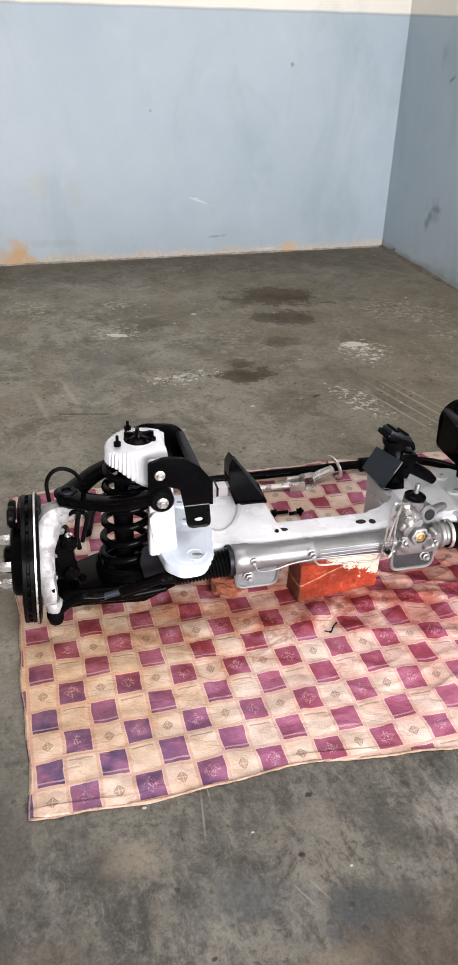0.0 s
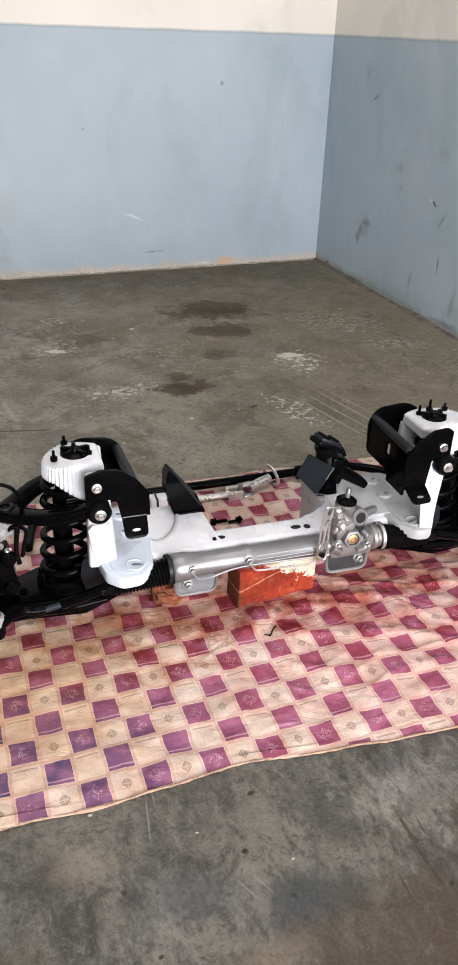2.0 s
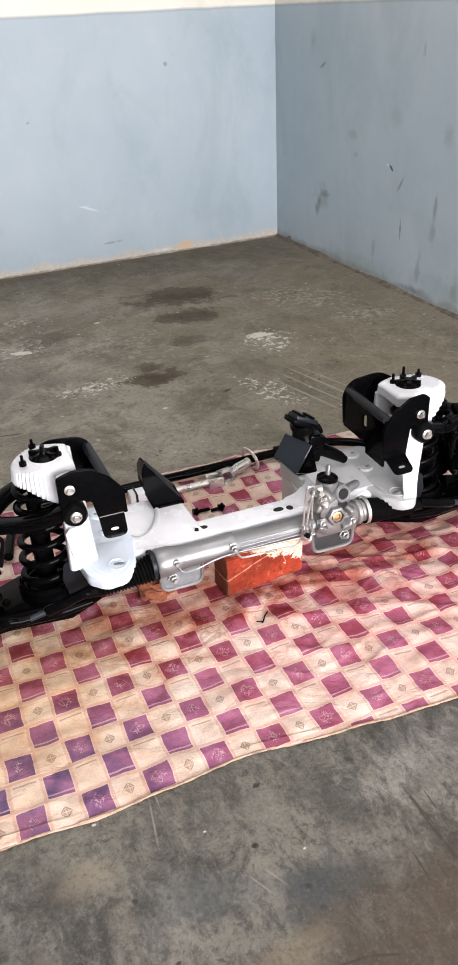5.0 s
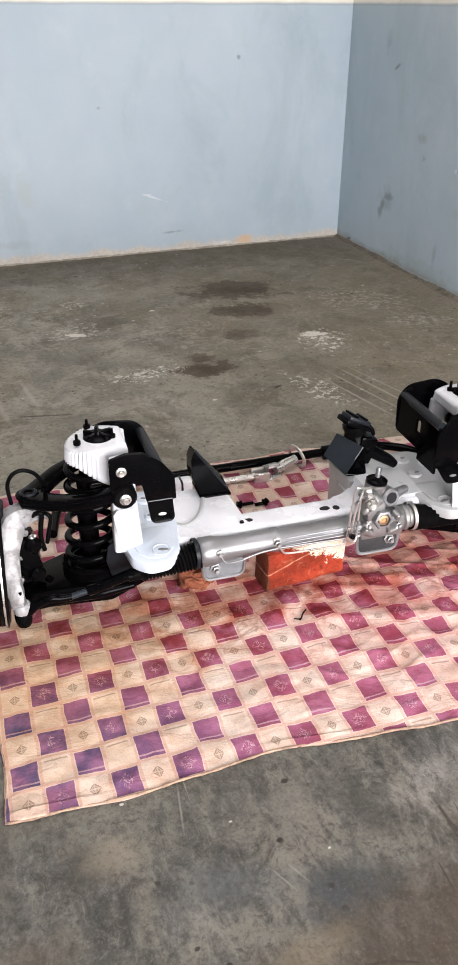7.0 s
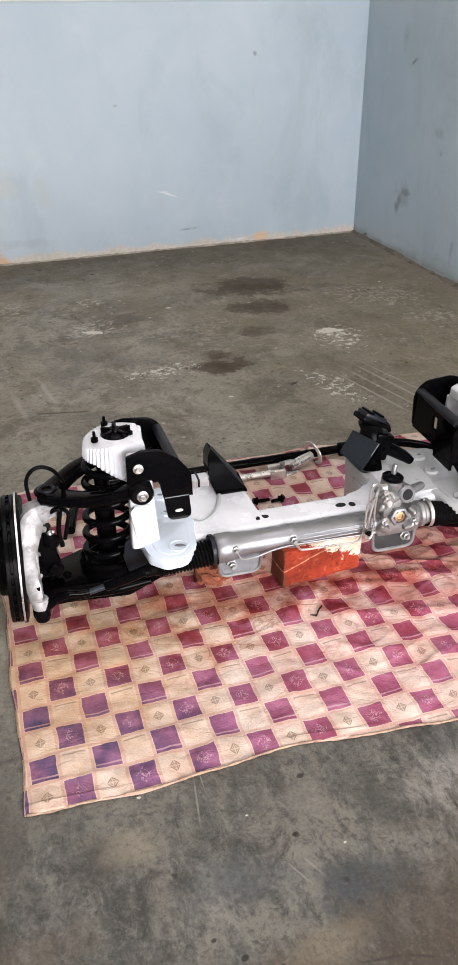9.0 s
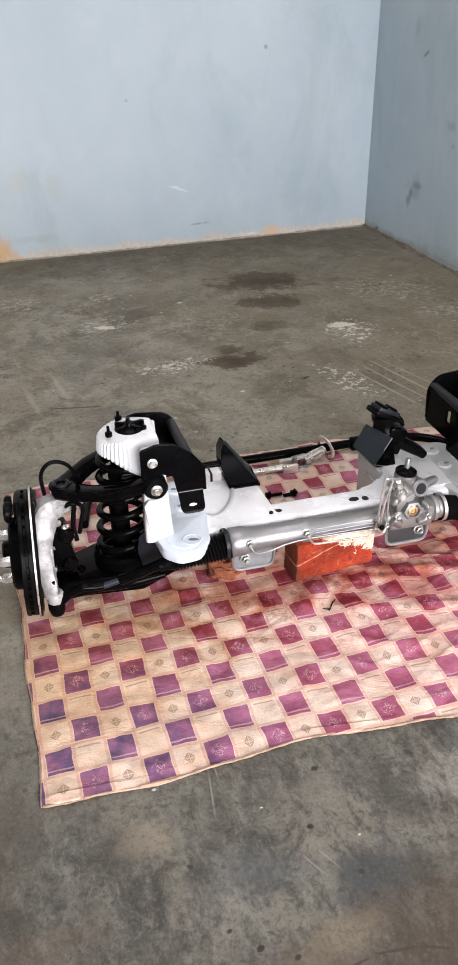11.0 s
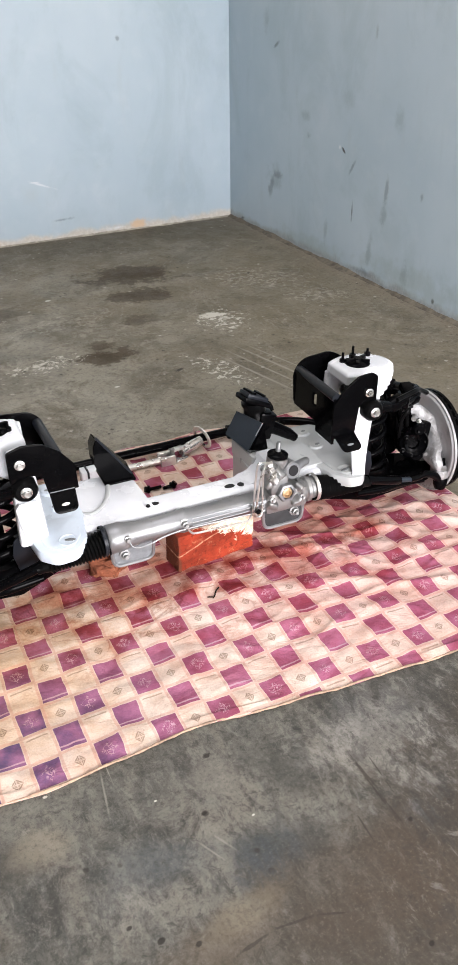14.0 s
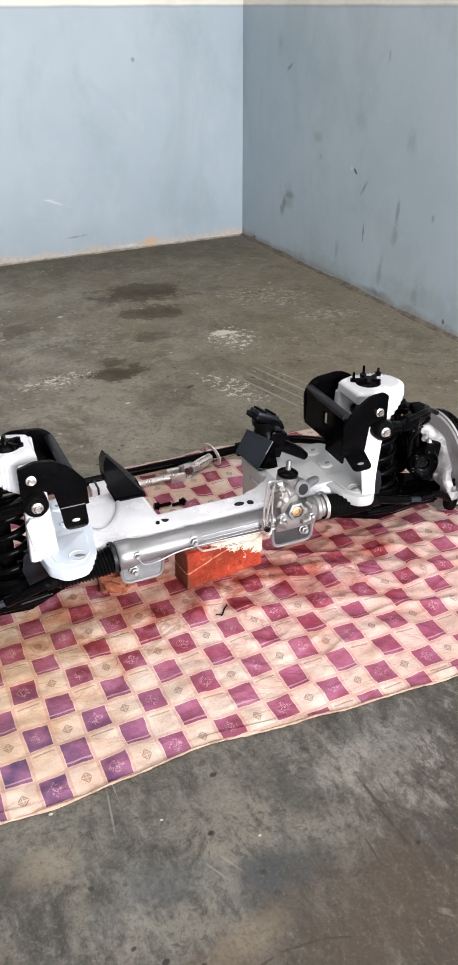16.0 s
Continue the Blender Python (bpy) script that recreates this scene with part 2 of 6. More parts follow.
    col = over(col, n.math("MULTIPLY", n.ramp(scuff, 0.57, 0.66), n.math("ADD", 0.25, n.math("MULTIPLY", far, 0.75))), 0.25, (0.31, 0.28, 0.235))
    col = over(col, n.math("MULTIPLY", n.ramp(grit, 0.52, 0.60), n.math("SUBTRACT", 0.45, n.math("MULTIPLY", near, 0.17))), 0.85, (0.050, 0.045, 0.038))
    col = over(col, n.ramp(fine, 0.54, 0.68), n.math("SUBTRACT", 0.24, n.math("MULTIPLY", near, 0.09)), (0.31, 0.285, 0.24))
    col = over(col, n.ramp(fine, 0.48, 0.39), n.math("ADD", 0.16, n.math("MULTIPLY", near, 0.16)), (0.040, 0.036, 0.030))
    patchy = n.ramp(n.noise(p, 4.0, 4, 0.6), 0.50, 0.60)
    col = over(col, n.math("MULTIPLY", n.ramp(n.voronoi(p, 24.0), 0.17, 0.09), patchy), 0.65, (0.032, 0.028, 0.023))
    flecks = n.math("MULTIPLY", n.ramp(n.voronoi(n.mapped(p, place=(5, 3, 0)), 19.0), 0.17, 0.09), n.ramp(fineragged, 0.47, 0.57))
    col = over(col, n.math("MULTIPLY", flecks, n.math("MULTIPLY", far, n.ramp(n.noise(p, 2.3, 4, 0.6), 0.43, 0.54))), 0.85, (0.46, 0.43, 0.38))
    # Oil stains, with a darker, ragged middle.
    for x, y, a, b, turn, k in ((-0.93, -0.76, 0.19, 0.125, -0.25, 0.80), (-0.83, -0.79, 0.09, 0.06, -0.25, 0.6), (-0.965, -1.05, 0.135, 0.085, -0.3, 0.75), (-1.35, -1.625, 0.10, 0.075, -0.25, 0.85), (-1.33, -1.52, 0.05, 0.05, 0.0, 0.6), (-1.113, -1.33, 0.07, 0.055, 0.2, 0.55), (-1.755, -2.09, 0.05, 0.045, 0, 0.4), (-1.60, -1.03, 0.10, 0.08, 0.3, 0.35)):
        if not y0 <= y < y1:
            continue
        col = over(col, n.blot(xy, x, y, a * 1.25, b * 1.25, turn, 0.30, ragged, 1.8), min(1.0, k * 1.05), (0.068, 0.050, 0.029))
        col = over(col, n.blot(xy, x, y - 0.01, a * 0.85, b * 0.6, turn, 0.6, fineragged, 2.4), k * 0.65, (0.048, 0.036, 0.021))
    # Splashes of pale paint and plaster.
    splash = n.ramp(n.noise(p, 38.0, 8, 0.78, 0.6), 0.52, 0.55)
    for x, y, a, b, turn, k, s in ((-1.737, -1.12, 0.040, 0.020, -0.3, 1.0, 0), (-0.808, -1.428, 0.060, 0.032, -0.2, 1.0, 0), (-0.80, -1.49, 0.11, 0.12, -0.2, 0.9, 1), (-1.03, -1.93, 0.065, 0.15, 0.25, 0.9, 1), (-1.56, -1.60, 0.15, 0.06, 0.15, 0.85, 1), (-1.74, -1.08, 0.13, 0.10, 0.0, 0.50, 1), (-1.38, -1.22, 0.28, 0.08, 0.1, 0.20, 1), (-1.90, -0.85, 0.22, 0.10, 0.1, 0.20, 1), (-0.42, -1.08, 0.24, 0.15, -0.6, 0.32, 1), (-0.30, -1.42, 0.16, 0.10, -0.4, 0.28, 1), (-2.06, -0.70, 0.12, 0.10, 0.0, 0.4, 1), (-1.69, -0.74, 0.06, 0.06, 0.0, 0.5, 1)):
        if not y0 <= y < y1:
            continue
        m = n.blot(xy, x, y, a, b, turn, 0.25, fineragged, 1.7)
        if s:
            m = n.math("MULTIPLY", m, splash)
        col = over(col, m, k, (0.60, 0.57, 0.50))
    # Broom and drag marks.
    for x, y, turn, length, wide, k in ((-0.93, -2.02, -1.33, 0.30, 0.009, 0.60), (-0.88, -2.0, -1.33, 0.34, 0.007, 0.55), (-0.83, -1.98, -1.33, 0.33, 0.009, 0.55), (-0.79, -1.96, -1.30, 0.30, 0.006, 0.45), (-1.995, -1.64, -1.44, 0.19, 0.014, 0.55), (-2.10, -1.72, -1.45, 0.17, 0.016, 0.45), (-1.985, -3.40, 1.40, 0.07, 0.003, 0.40), (-1.965, -3.36, 1.55, 0.04, 0.002, 0.4), (-1.87, -3.58, -1.1, 0.04, 0.003, 0.3), (-1.845, -3.575, -1.1, 0.04, 0.003, 0.25)):
        if not y0 <= y < y1:
            continue
        col = over(col, n.blot(xy, x, y, length, wide, turn, 0.9, fineragged, 0.6), k, (0.40, 0.375, 0.325))
    # Hairline cracks and small spots.
    for x, y, length, wide, turn in ((-1.97, -1.82, 0.14, 0.006, -0.22), (-1.885, -3.738, 0.040, 0.0035, 0.12), (-1.815, -3.737, 0.040, 0.0030, -0.15), (-1.753, -3.753, 0.034, 0.0025, -0.40), (-1.569, -3.570, 0.050, 0.0028, 1.60), (-1.571, -3.650, 0.040, 0.0032, 1.57), (-1.573, -3.60, 0.09, 0.0022, 1.54), (-1.545, -3.58, 0.06, 0.0018, 1.50), (-1.63, -3.66, 0.05, 0.0016, 1.50)):
        if not y0 <= y < y1:
            continue
        col = over(col, n.blot(xy, x, y, length, wide, turn, 0.6, fineragged, 1.3), 0.70, (0.040, 0.033, 0.027))
    for x, y, r in ((-1.59, -0.313, 0.016), (-1.828, -0.16, 0.016), (-1.16, -1.86, 0.022), (-0.42, -1.0, 0.015), (-2.03, -3.635, 0.008), (-1.996, -3.672, 0.008), (-1.95, -3.701, 0.008), (-1.851, -3.513, 0.009), (-1.796, -3.41, 0.011), (-1.555, -3.679, 0.009), (-1.653, -3.854, 0.009)):
        if not y0 <= y < y1:
            continue
        col = over(col, n.blot(xy, x, y, r * 0.85, r * 0.6, 0.3, 0.5, fineragged, 1.2), 0.85, (0.022, 0.019, 0.016))
    for x, y, r in ((-0.311, -0.903, 0.014), (-1.366, -0.927, 0.016), (-1.404, -1.889, 0.012), (-2.077, -3.361, 0.006), (-1.78, -3.553, 0.004), (-1.914, -3.454, 0.0035)):
        if not y0 <= y < y1:
            continue
        col = over(col, n.blot(xy, x, y, r * 0.9, r * 0.6, 0.0, 0.4, fineragged, 1.2), 0.9, (0.56, 0.54, 0.48))
    n.bump(n.math("ADD", n.math("MULTIPLY", grit, 0.6), n.math("MULTIPLY", fine, 0.4)), 0.45, 0.004)
    return n.finish(col, n.ramp(ragged, 0.3, 0.7, 0.52, 0.80), spec=0.22)


def wall_paint(name, along, marks, soil=((0.52, 0.455, 0.37), (0.60, 0.54, 0.455)), dirt=0.25, bare=0.8):
    """Grey-blue dado below, cream above, with worn plaster at the foot. along: 0 runs in x, 1 runs in y."""
    n = Nodes(name)
    p = n.coords()
    xyz = n.split(p)
    a, z = xyz[along], xyz[2]
    big, mid, fine = n.noise(p, 1.3, 4, 0.55), n.noise(p, 7.0, 5, 0.6), n.noise(p, 60.0, 4, 0.6)
    wobble = n.math("MULTIPLY", n.math("SUBTRACT", n.noise(p, 5.0, 4, 0.6), 0.5), 0.012)
    blue = n.mix(n.ramp(big, 0.3, 0.7), (0.365, 0.455, 0.515), (0.425, 0.510, 0.565))
    blue = n.mix(n.ramp(mid, 0.5, 0.8, 0.0, 0.3), blue, (0.50, 0.565, 0.60))
    blue = n.mix(n.ramp(n.noise(n.mapped(p, (1, 1, 0.25)), 9.0, 4, 0.6), 0.58, 0.8, 0.0, 0.3), blue, (0.37, 0.42, 0.445))
    cream = n.mix(n.ramp(big, 0.3, 0.7), (0.76, 0.74, 0.67), (0.82, 0.80, 0.74))
    col = n.mix(n.ramp(n.math("ADD", z, wobble), 1.1600, 1.1668), blue, cream)
    line = n.math("MULTIPLY", n.ramp(n.math("ADD", z, wobble), 1.150, 1.159), n.ramp(n.math("ADD", z, wobble), 1.172, 1.166))
    col = n.mix(n.math("MULTIPLY", line, 0.35), col, (0.25, 0.28, 0.29))
    # Bare, crumbling plaster along the foot.
    crumble = n.math("ADD", z, n.math("MULTIPLY", n.math("SUBTRACT", n.noise(p, 9.0, 5, 0.58), 0.5), 0.09))
    foot = n.ramp(crumble, 0.052, 0.014)
    col = n.mix(n.math("MULTIPLY", foot, bare), col, n.mix(n.ramp(fine, 0.4, 0.65), *soil))
    # Hand dirt and rain-washed dust: broad cloudy patches and faint runs.
    grime = n.ramp(n.noise(n.mapped(p, (1.0, 1.0, 0.55), (4, 2, 0)), 2.6, 7, 0.68, 0.6), 0.48, 0.66)
    col = n.mix(n.math("MULTIPLY", grime, dirt), col, (0.62, 0.66, 0.64), "MULTIPLY")
    runs = n.ramp(n.noise(n.mapped(p, (1.0, 1.0, 0.06)), 16.0, 6, 0.7), 0.55, 0.70)
    col = n.mix(n.math("MULTIPLY", runs, dirt * 0.15), col, (0.66, 0.68, 0.68), "MULTIPLY")
    scratch = n.ramp(n.noise(n.mapped(p, (3.0, 3.0, 1.0), (1, 5, 2)), 9.0, 9, 0.8, 0.5), 0.64, 0.70)
    col = n.mix(n.math("MULTIPLY", scratch, dirt * 0.7), col, (0.20, 0.22, 0.22))
    ragged = n.noise(p, 14.0, 5, 0.65)
    pair = (a, z)
    for x, h, wide, high, turn, k, tone in marks:
        col = n.mix(n.math("MULTIPLY", n.blot(pair, x, h, wide * 1.15, high * 1.15, turn, 0.9, ragged, 1.1), k), col, tone)
    n.bump(n.math("ADD", n.math("MULTIPLY", mid, 0.7), n.math("MULTIPLY", fine, 0.3)), 0.25, 0.004)
    return n.finish(col, 0.55, spec=0.4)


DARK, PALE, ORANGE = (0.12, 0.14, 0.15), (0.62, 0.65, 0.67), (0.55, 0.36, 0.19)
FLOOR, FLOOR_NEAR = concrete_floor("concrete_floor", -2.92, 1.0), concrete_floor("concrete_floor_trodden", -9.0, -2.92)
WALL_A = wall_paint("painted_wall_north", 0, ((-2.06, 0.03, 0.10, 0.105, 0.0, 0.95, ORANGE), (-1.99, 0.01, 0.06, 0.05, 0.0, 0.8, ORANGE), (-0.572, 0.03, 0.075, 0.035, 0.0, 0.9, (0.60, 0.42, 0.27)), (-0.70, 0.02, 0.06, 0.012, 0, 0.8, PALE), (-1.093, 0.285, 0.075, 0.006, -0.35, 0.75, PALE), (-1.13, 0.30, 0.03, 0.004, 0.0, 0.7, PALE), (-0.62, 0.93, 0.012, 0.014, 0, 0.6, DARK), (-1.0, 0.10, 0.06, 0.009, 0.05, 0.6, DARK), (-1.16, 0.24, 0.05, 0.06, 0, 0.25, (0.40, 0.45, 0.46)), (-1.93, 0.38, 0.07, 0.08, 0, 0.3, (0.50, 0.50, 0.42)), (-1.85, 0.10, 0.16, 0.03, 0, 0.35, (0.30, 0.36, 0.38)), (-1.75, 0.35, 0.05, 0.12, 0.1, 0.25, (0.42, 0.45, 0.38)), (-1.35, 0.72, 0.01, 0.01, 0, 0.4, DARK)))
WALL_B = wall_paint("painted_wall_east", 1, (
    (-0.505, 0.300, 0.095, 0.075, 0.4, 0.34, DARK), (-0.535, 0.318, 0.055, 0.020, -0.15, 0.50, DARK), (-0.475, 0.262, 0.026, 0.080, 0.35, 0.50, DARK), (-1.116, 0.521, 0.020, 0.006, 0.6, 0.95, (0.05, 0.05, 0.05)), (-1.085, 0.53, 0.010, 0.011, 0, 0.9, PALE),
    (-1.19, 0.462, 0.010, 0.050, 0.6, 0.60, DARK), (-1.21, 0.275, 0.007, 0.055, 0.0, 0.85, DARK), (-1.448, 0.410, 0.013, 0.070, 0.05, 0.48, DARK), (-1.443, 0.305, 0.028, 0.070, 0.1, 0.36, DARK),
    (-0.80, 0.63, 0.045, 0.026, 0, 0.28, DARK), (-0.82, 0.542, 0.028, 0.018, 0, 0.40, DARK), (-1.13, 0.735, 0.06, 0.05, 0, 0.18, DARK), (-1.68, 0.424, 0.015, 0.022, 0, 0.6, DARK),
    (-0.494, 0.904, 0.034, 0.010, -0.5, 0.75, DARK), (-1.30, 0.994, 0.012, 0.035, 0, 0.40, DARK), (-1.49, 0.69, 0.04, 0.06, 0, 0.25, DARK), (-0.40, 1.0, 0.03, 0.06, 0, 0.25, DARK),
    (-1.33, 0.03, 0.12, 0.020, 0, 0.65, DARK), (-1.0, 0.13, 0.022, 0.07, 0, 0.30, DARK), (-1.36, 0.13, 0.022, 0.09, 0, 0.35, DARK), (-1.62, 0.10, 0.03, 0.06, 0, 0.35, DARK),
    (-1.82, 0.04, 0.010, 0.012, 0, 0.9, (0.04, 0.04, 0.04)), (-0.15, 0.02, 0.040, 0.009, -0.3, 0.85, (0.05, 0.05, 0.05)), (-0.9, 0.05, 0.4, 0.05, 0, 0.30, (0.24, 0.28, 0.24)), (-1.7, 0.08, 0.4, 0.08, 0, 0.30, (0.24, 0.28, 0.24))),
    ((0.17, 0.145, 0.11), (0.27, 0.24, 0.20)), 0.24, 0.55)
WALL_C = wall_paint("painted_wall_plain", 0, ())


def plain(name, colour, rough, metal=0.0, spec=0.5, grain=40.0, vary=0.15, bump=0.15, coat=0.0):
    """A plain surface with two scales of slight variation in tone and gloss."""
    n = Nodes(name)
    p = n.coords()
    a, b = n.noise(p, grain, 4, 0.6), n.noise(p, grain * 0.18, 4, 0.6)
    dark = tuple(c * (1 - vary) for c in colour)
    light = tuple(min(1.0, c * (1 + vary)) for c in colour)
    col = n.mix(n.ramp(n.math("ADD", n.math("MULTIPLY", a, 0.5), n.math("MULTIPLY", b, 0.5)), 0.35, 0.65), dark, light)
    n.bump(a, bump, 0.001)
    return n.finish(col, n.ramp(b, 0.3, 0.7, max(0.02, rough - 0.07), min(1, rough + 0.07)), metal, spec, coat)


CEILING = plain("grey_ceiling", (0.30, 0.29, 0.27), 0.85, grain=12, vary=0.1)


# ---------------------------------------------------------------- mesh helpers
def mesh_of(name, bm, material, smooth=True):
    bmesh.ops.recalc_face_normals(bm, faces=bm.faces)
    data = bpy.data.meshes.new(name)
    bm.to_mesh(data)
    bm.free()
    data.materials.append(material)
    if smooth:
        data.shade_smooth()
        data.set_sharp_from_angle(angle=radians(38))
    return data


def part(name, bm, material, parent=None, label="", smooth=True):
    """Link a bmesh as one mesh object, under a thing or a part."""
    ob = new(name, mesh_of(name, bm, material, smooth))
    ob.parent = parent
    return tagged(ob, label) if label else ob


def empty(name, where, label, category, group="", kind=""):
    ob = new(name)
    ob.matrix_world = where
    ob.empty_display_size = 0.05
    return tagged(ob, label, category, group, kind)


def box(bm, x0, x1, y0, y1, z0, z1, bevel=0.0, m=None):
    made = bmesh.ops.create_cube(bm, size=1.0)["verts"]
    for v in made:
        v.co = Vector(((x0 + x1) / 2 + v.co.x * (x1 - x0), (y0 + y1) / 2 + v.co.y * (y1 - y0), (z0 + z1) / 2 + v.co.z * (z1 - z0)))
    if bevel:
        edges = list({e for v in made for e in v.link_edges})
        out = bmesh.ops.bevel(bm, geom=edges, offset=bevel, segments=2, affect="EDGES", profile=0.6)
        made = list({v for f in out["faces"] for v in f.verts} | {v for v in made if v.is_valid})
    if m is not None:
        bmesh.ops.transform(bm, matrix=m, verts=made)
    return made


def tube(bm, path, radius, sides=14, caps=True, flat=1.0):
    """A round bar swept along points; radius may be a list, one a point."""
    pts = [Vector(p) for p in path]
    radii = radius if isinstance(radius, (list, tuple)) else [radius] * len(pts)
    if len(radii) != len(pts):
        radii = np.interp(np.linspace(0, 1, len(pts)), np.linspace(0, 1, len(radii)), radii).tolist()
    up = None
    rings = []
    for i, p in enumerate(pts):
        d = (pts[min(i + 1, len(pts) - 1)] - pts[max(i - 1, 0)])
        d = d.normalized() if d.length > 1e-9 else Vector((0, 0, 1))
        if up is None:
            up = d.orthogonal().normalized()
        up = (up - d * up.dot(d))
        up = up.normalized() if up.length > 1e-6 else d.orthogonal().normalized()
        side = d.cross(up)
        rings.append([bm.verts.new(p + radii[i] * (math.cos(a) * up + flat * math.sin(a) * side)) for a in (2 * math.pi * k / sides for k in range(sides))])
    for a, b in zip(rings, rings[1:]):
        for k in range(sides):
            bm.faces.new((a[k], a[(k + 1) % sides], b[(k + 1) % sides], b[k]))
    if caps:
        bm.faces.new(rings[0][::-1])
        bm.faces.new(rings[-1])
    return [v for r in rings for v in r]


def lathe(bm, profile, m=None, sides=28):
    """Turn (radius, height) points about the z axis."""
    rings = []
    for r, z in profile:
        rings.append([bm.verts.new((r * math.cos(2 * math.pi * k / sides), r * math.sin(2 * math.pi * k / sides), z)) for k in range(sides)] if r > 1e-6 else [bm.verts.new((0, 0, z))])
    for a, b in zip(rings, rings[1:]):
        for k in range(sides):
            q = (k + 1) % sides
            if len(a) == 1 and len(b) == 1:
                continue
            if len(a) == 1:
                bm.faces.new((a[0], b[q], b[k]))
            elif len(b) == 1:
                bm.faces.new((a[k], a[q], b[0]))
            else:
                bm.faces.new((a[k], a[q], b[q], b[k]))
    verts = [v for r in rings for v in r]
    if m is not None:
        bmesh.ops.transform(bm, matrix=m, verts=verts)
    return verts


def plate(bm, outline, thick, m=None, bevel=0.0, holes=()):
    """A flat plate: an outline of (x, y) points made thick along z, about z = 0."""
    low = [bm.verts.new((x, y, -thick / 2)) for x, y in outline]
    face = bm.faces.new(low)
    out = bmesh.ops.extrude_face_region(bm, geom=[face])
    top = [g for g in out["geom"] if isinstance(g, bmesh.types.BMVert)]
    for v in top:
        v.co.z += thick
    verts = low + top
    if bevel:
        rim = [e for v in verts for e in v.link_edges if abs(e.verts[0].co.z - e.verts[1].co.z) < 1e-6 and len(e.link_faces) == 2 and abs(e.link_faces[0].normal.z - e.link_faces[1].normal.z) > 0.5]
        bm.normal_update()
        rim = list({e for v in verts for e in v.link_edges if abs(e.verts[0].co.z - e.verts[1].co.z) < 1e-6})
        res = bmesh.ops.bevel(bm, geom=rim, offset=bevel, segments=2, affect="EDGES", profile=0.6)
        verts = list({v for f in res["faces"] for v in f.verts} | {v for v in verts if v.is_valid})
    if m is not None:
        bmesh.ops.transform(bm, matrix=m, verts=verts)
    return verts


def rounded(points, radius, steps=5):
    """An outline with its corners rounded; radius may be a list."""
    n, out = len(points), []
    for i, p in enumerate(points):
        r = radius[i] if isinstance(radius, (list, tuple)) else radius
        p, a, b = Vector(p), Vector(points[i - 1]), Vector(points[(i + 1) % n])
        if r <= 0:
            out.append(tuple(p))
            continue
        u, v = (a - p).normalized(), (b - p).normalized()
        half = u.angle(v) / 2
        cut = min(r / math.tan(half), 0.48 * (a - p).length, 0.48 * (b - p).length)
        s, e = p + u * cut, p + v * cut
        for k in range(steps + 1):
            t = k / steps
            out.append(tuple((1 - t) ** 2 * s + 2 * t * (1 - t) * p + t * t * e))
    return out


def smooth_path(points, steps=8):
    """A rounded line through points (Catmull-Rom)."""
    p = [Vector(q) for q in points]
    p = [2 * p[0] - p[1]] + p + [2 * p[-1] - p[-2]]
    out = []
    for a, b, c, d in zip(p, p[1:], p[2:], p[3:]):
        for k in range(steps):
            t = k / steps
            out.append(0.5 * (2 * b + (c - a) * t + (2 * a - 5 * b + 4 * c - d) * t * t + (3 * b - a - 3 * c + d) * t ** 3))
    return out + [p[-2]]


def slab(name, x0, x1, y0, y1, z0, z1, material, label, category="wall"):
    bm = bmesh.new()
    box(bm, x0, x1, y0, y1, z0, z1)
    ob = part(name, bm, material, None, "", smooth=False)
    return tagged(ob, label, category, kind="structure")


# ---------------------------------------------------------------- the room
bm = bmesh.new()
box(bm, ROOM_X0 - 0.2, 0.2, ROOM_Y0 - 0.2, 0.2, -0.15, 0.0)
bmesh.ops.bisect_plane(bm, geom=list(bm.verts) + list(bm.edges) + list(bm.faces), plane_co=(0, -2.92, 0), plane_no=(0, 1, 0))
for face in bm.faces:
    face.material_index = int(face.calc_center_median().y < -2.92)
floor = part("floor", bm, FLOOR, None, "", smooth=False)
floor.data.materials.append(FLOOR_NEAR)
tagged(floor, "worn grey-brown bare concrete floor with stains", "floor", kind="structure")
slab("wall_north", ROOM_X0 - 0.2, 0.2, 0.0, 0.2, 0.0, ROOM_H, WALL_A, "painted wall, grey-blue dado under cream paint")
slab("wall_east", 0.0, 0.2, ROOM_Y0 - 0.2, -0.001, 0.0, ROOM_H, WALL_B, "scuffed painted wall, grey-blue dado under cream paint")
bm = bmesh.new()
for x0, x1, y0, y1 in ((ROOM_X0 - 0.2, rx0, ROOM_Y0 - 0.2, 0.2), (rx1, 0.2, ROOM_Y0 - 0.2, 0.2), (rx0, rx1, ROOM_Y0 - 0.2, ry0), (rx0, rx1, ry1, 0.2)):
    box(bm, x0, x1, y0, y1, ROOM_H, ROOM_H + 0.12)
tagged(part("ceiling", bm, CEILING, None, "", smooth=False), "plain grey ceiling with a roof light opening", "ceiling", kind="structure")


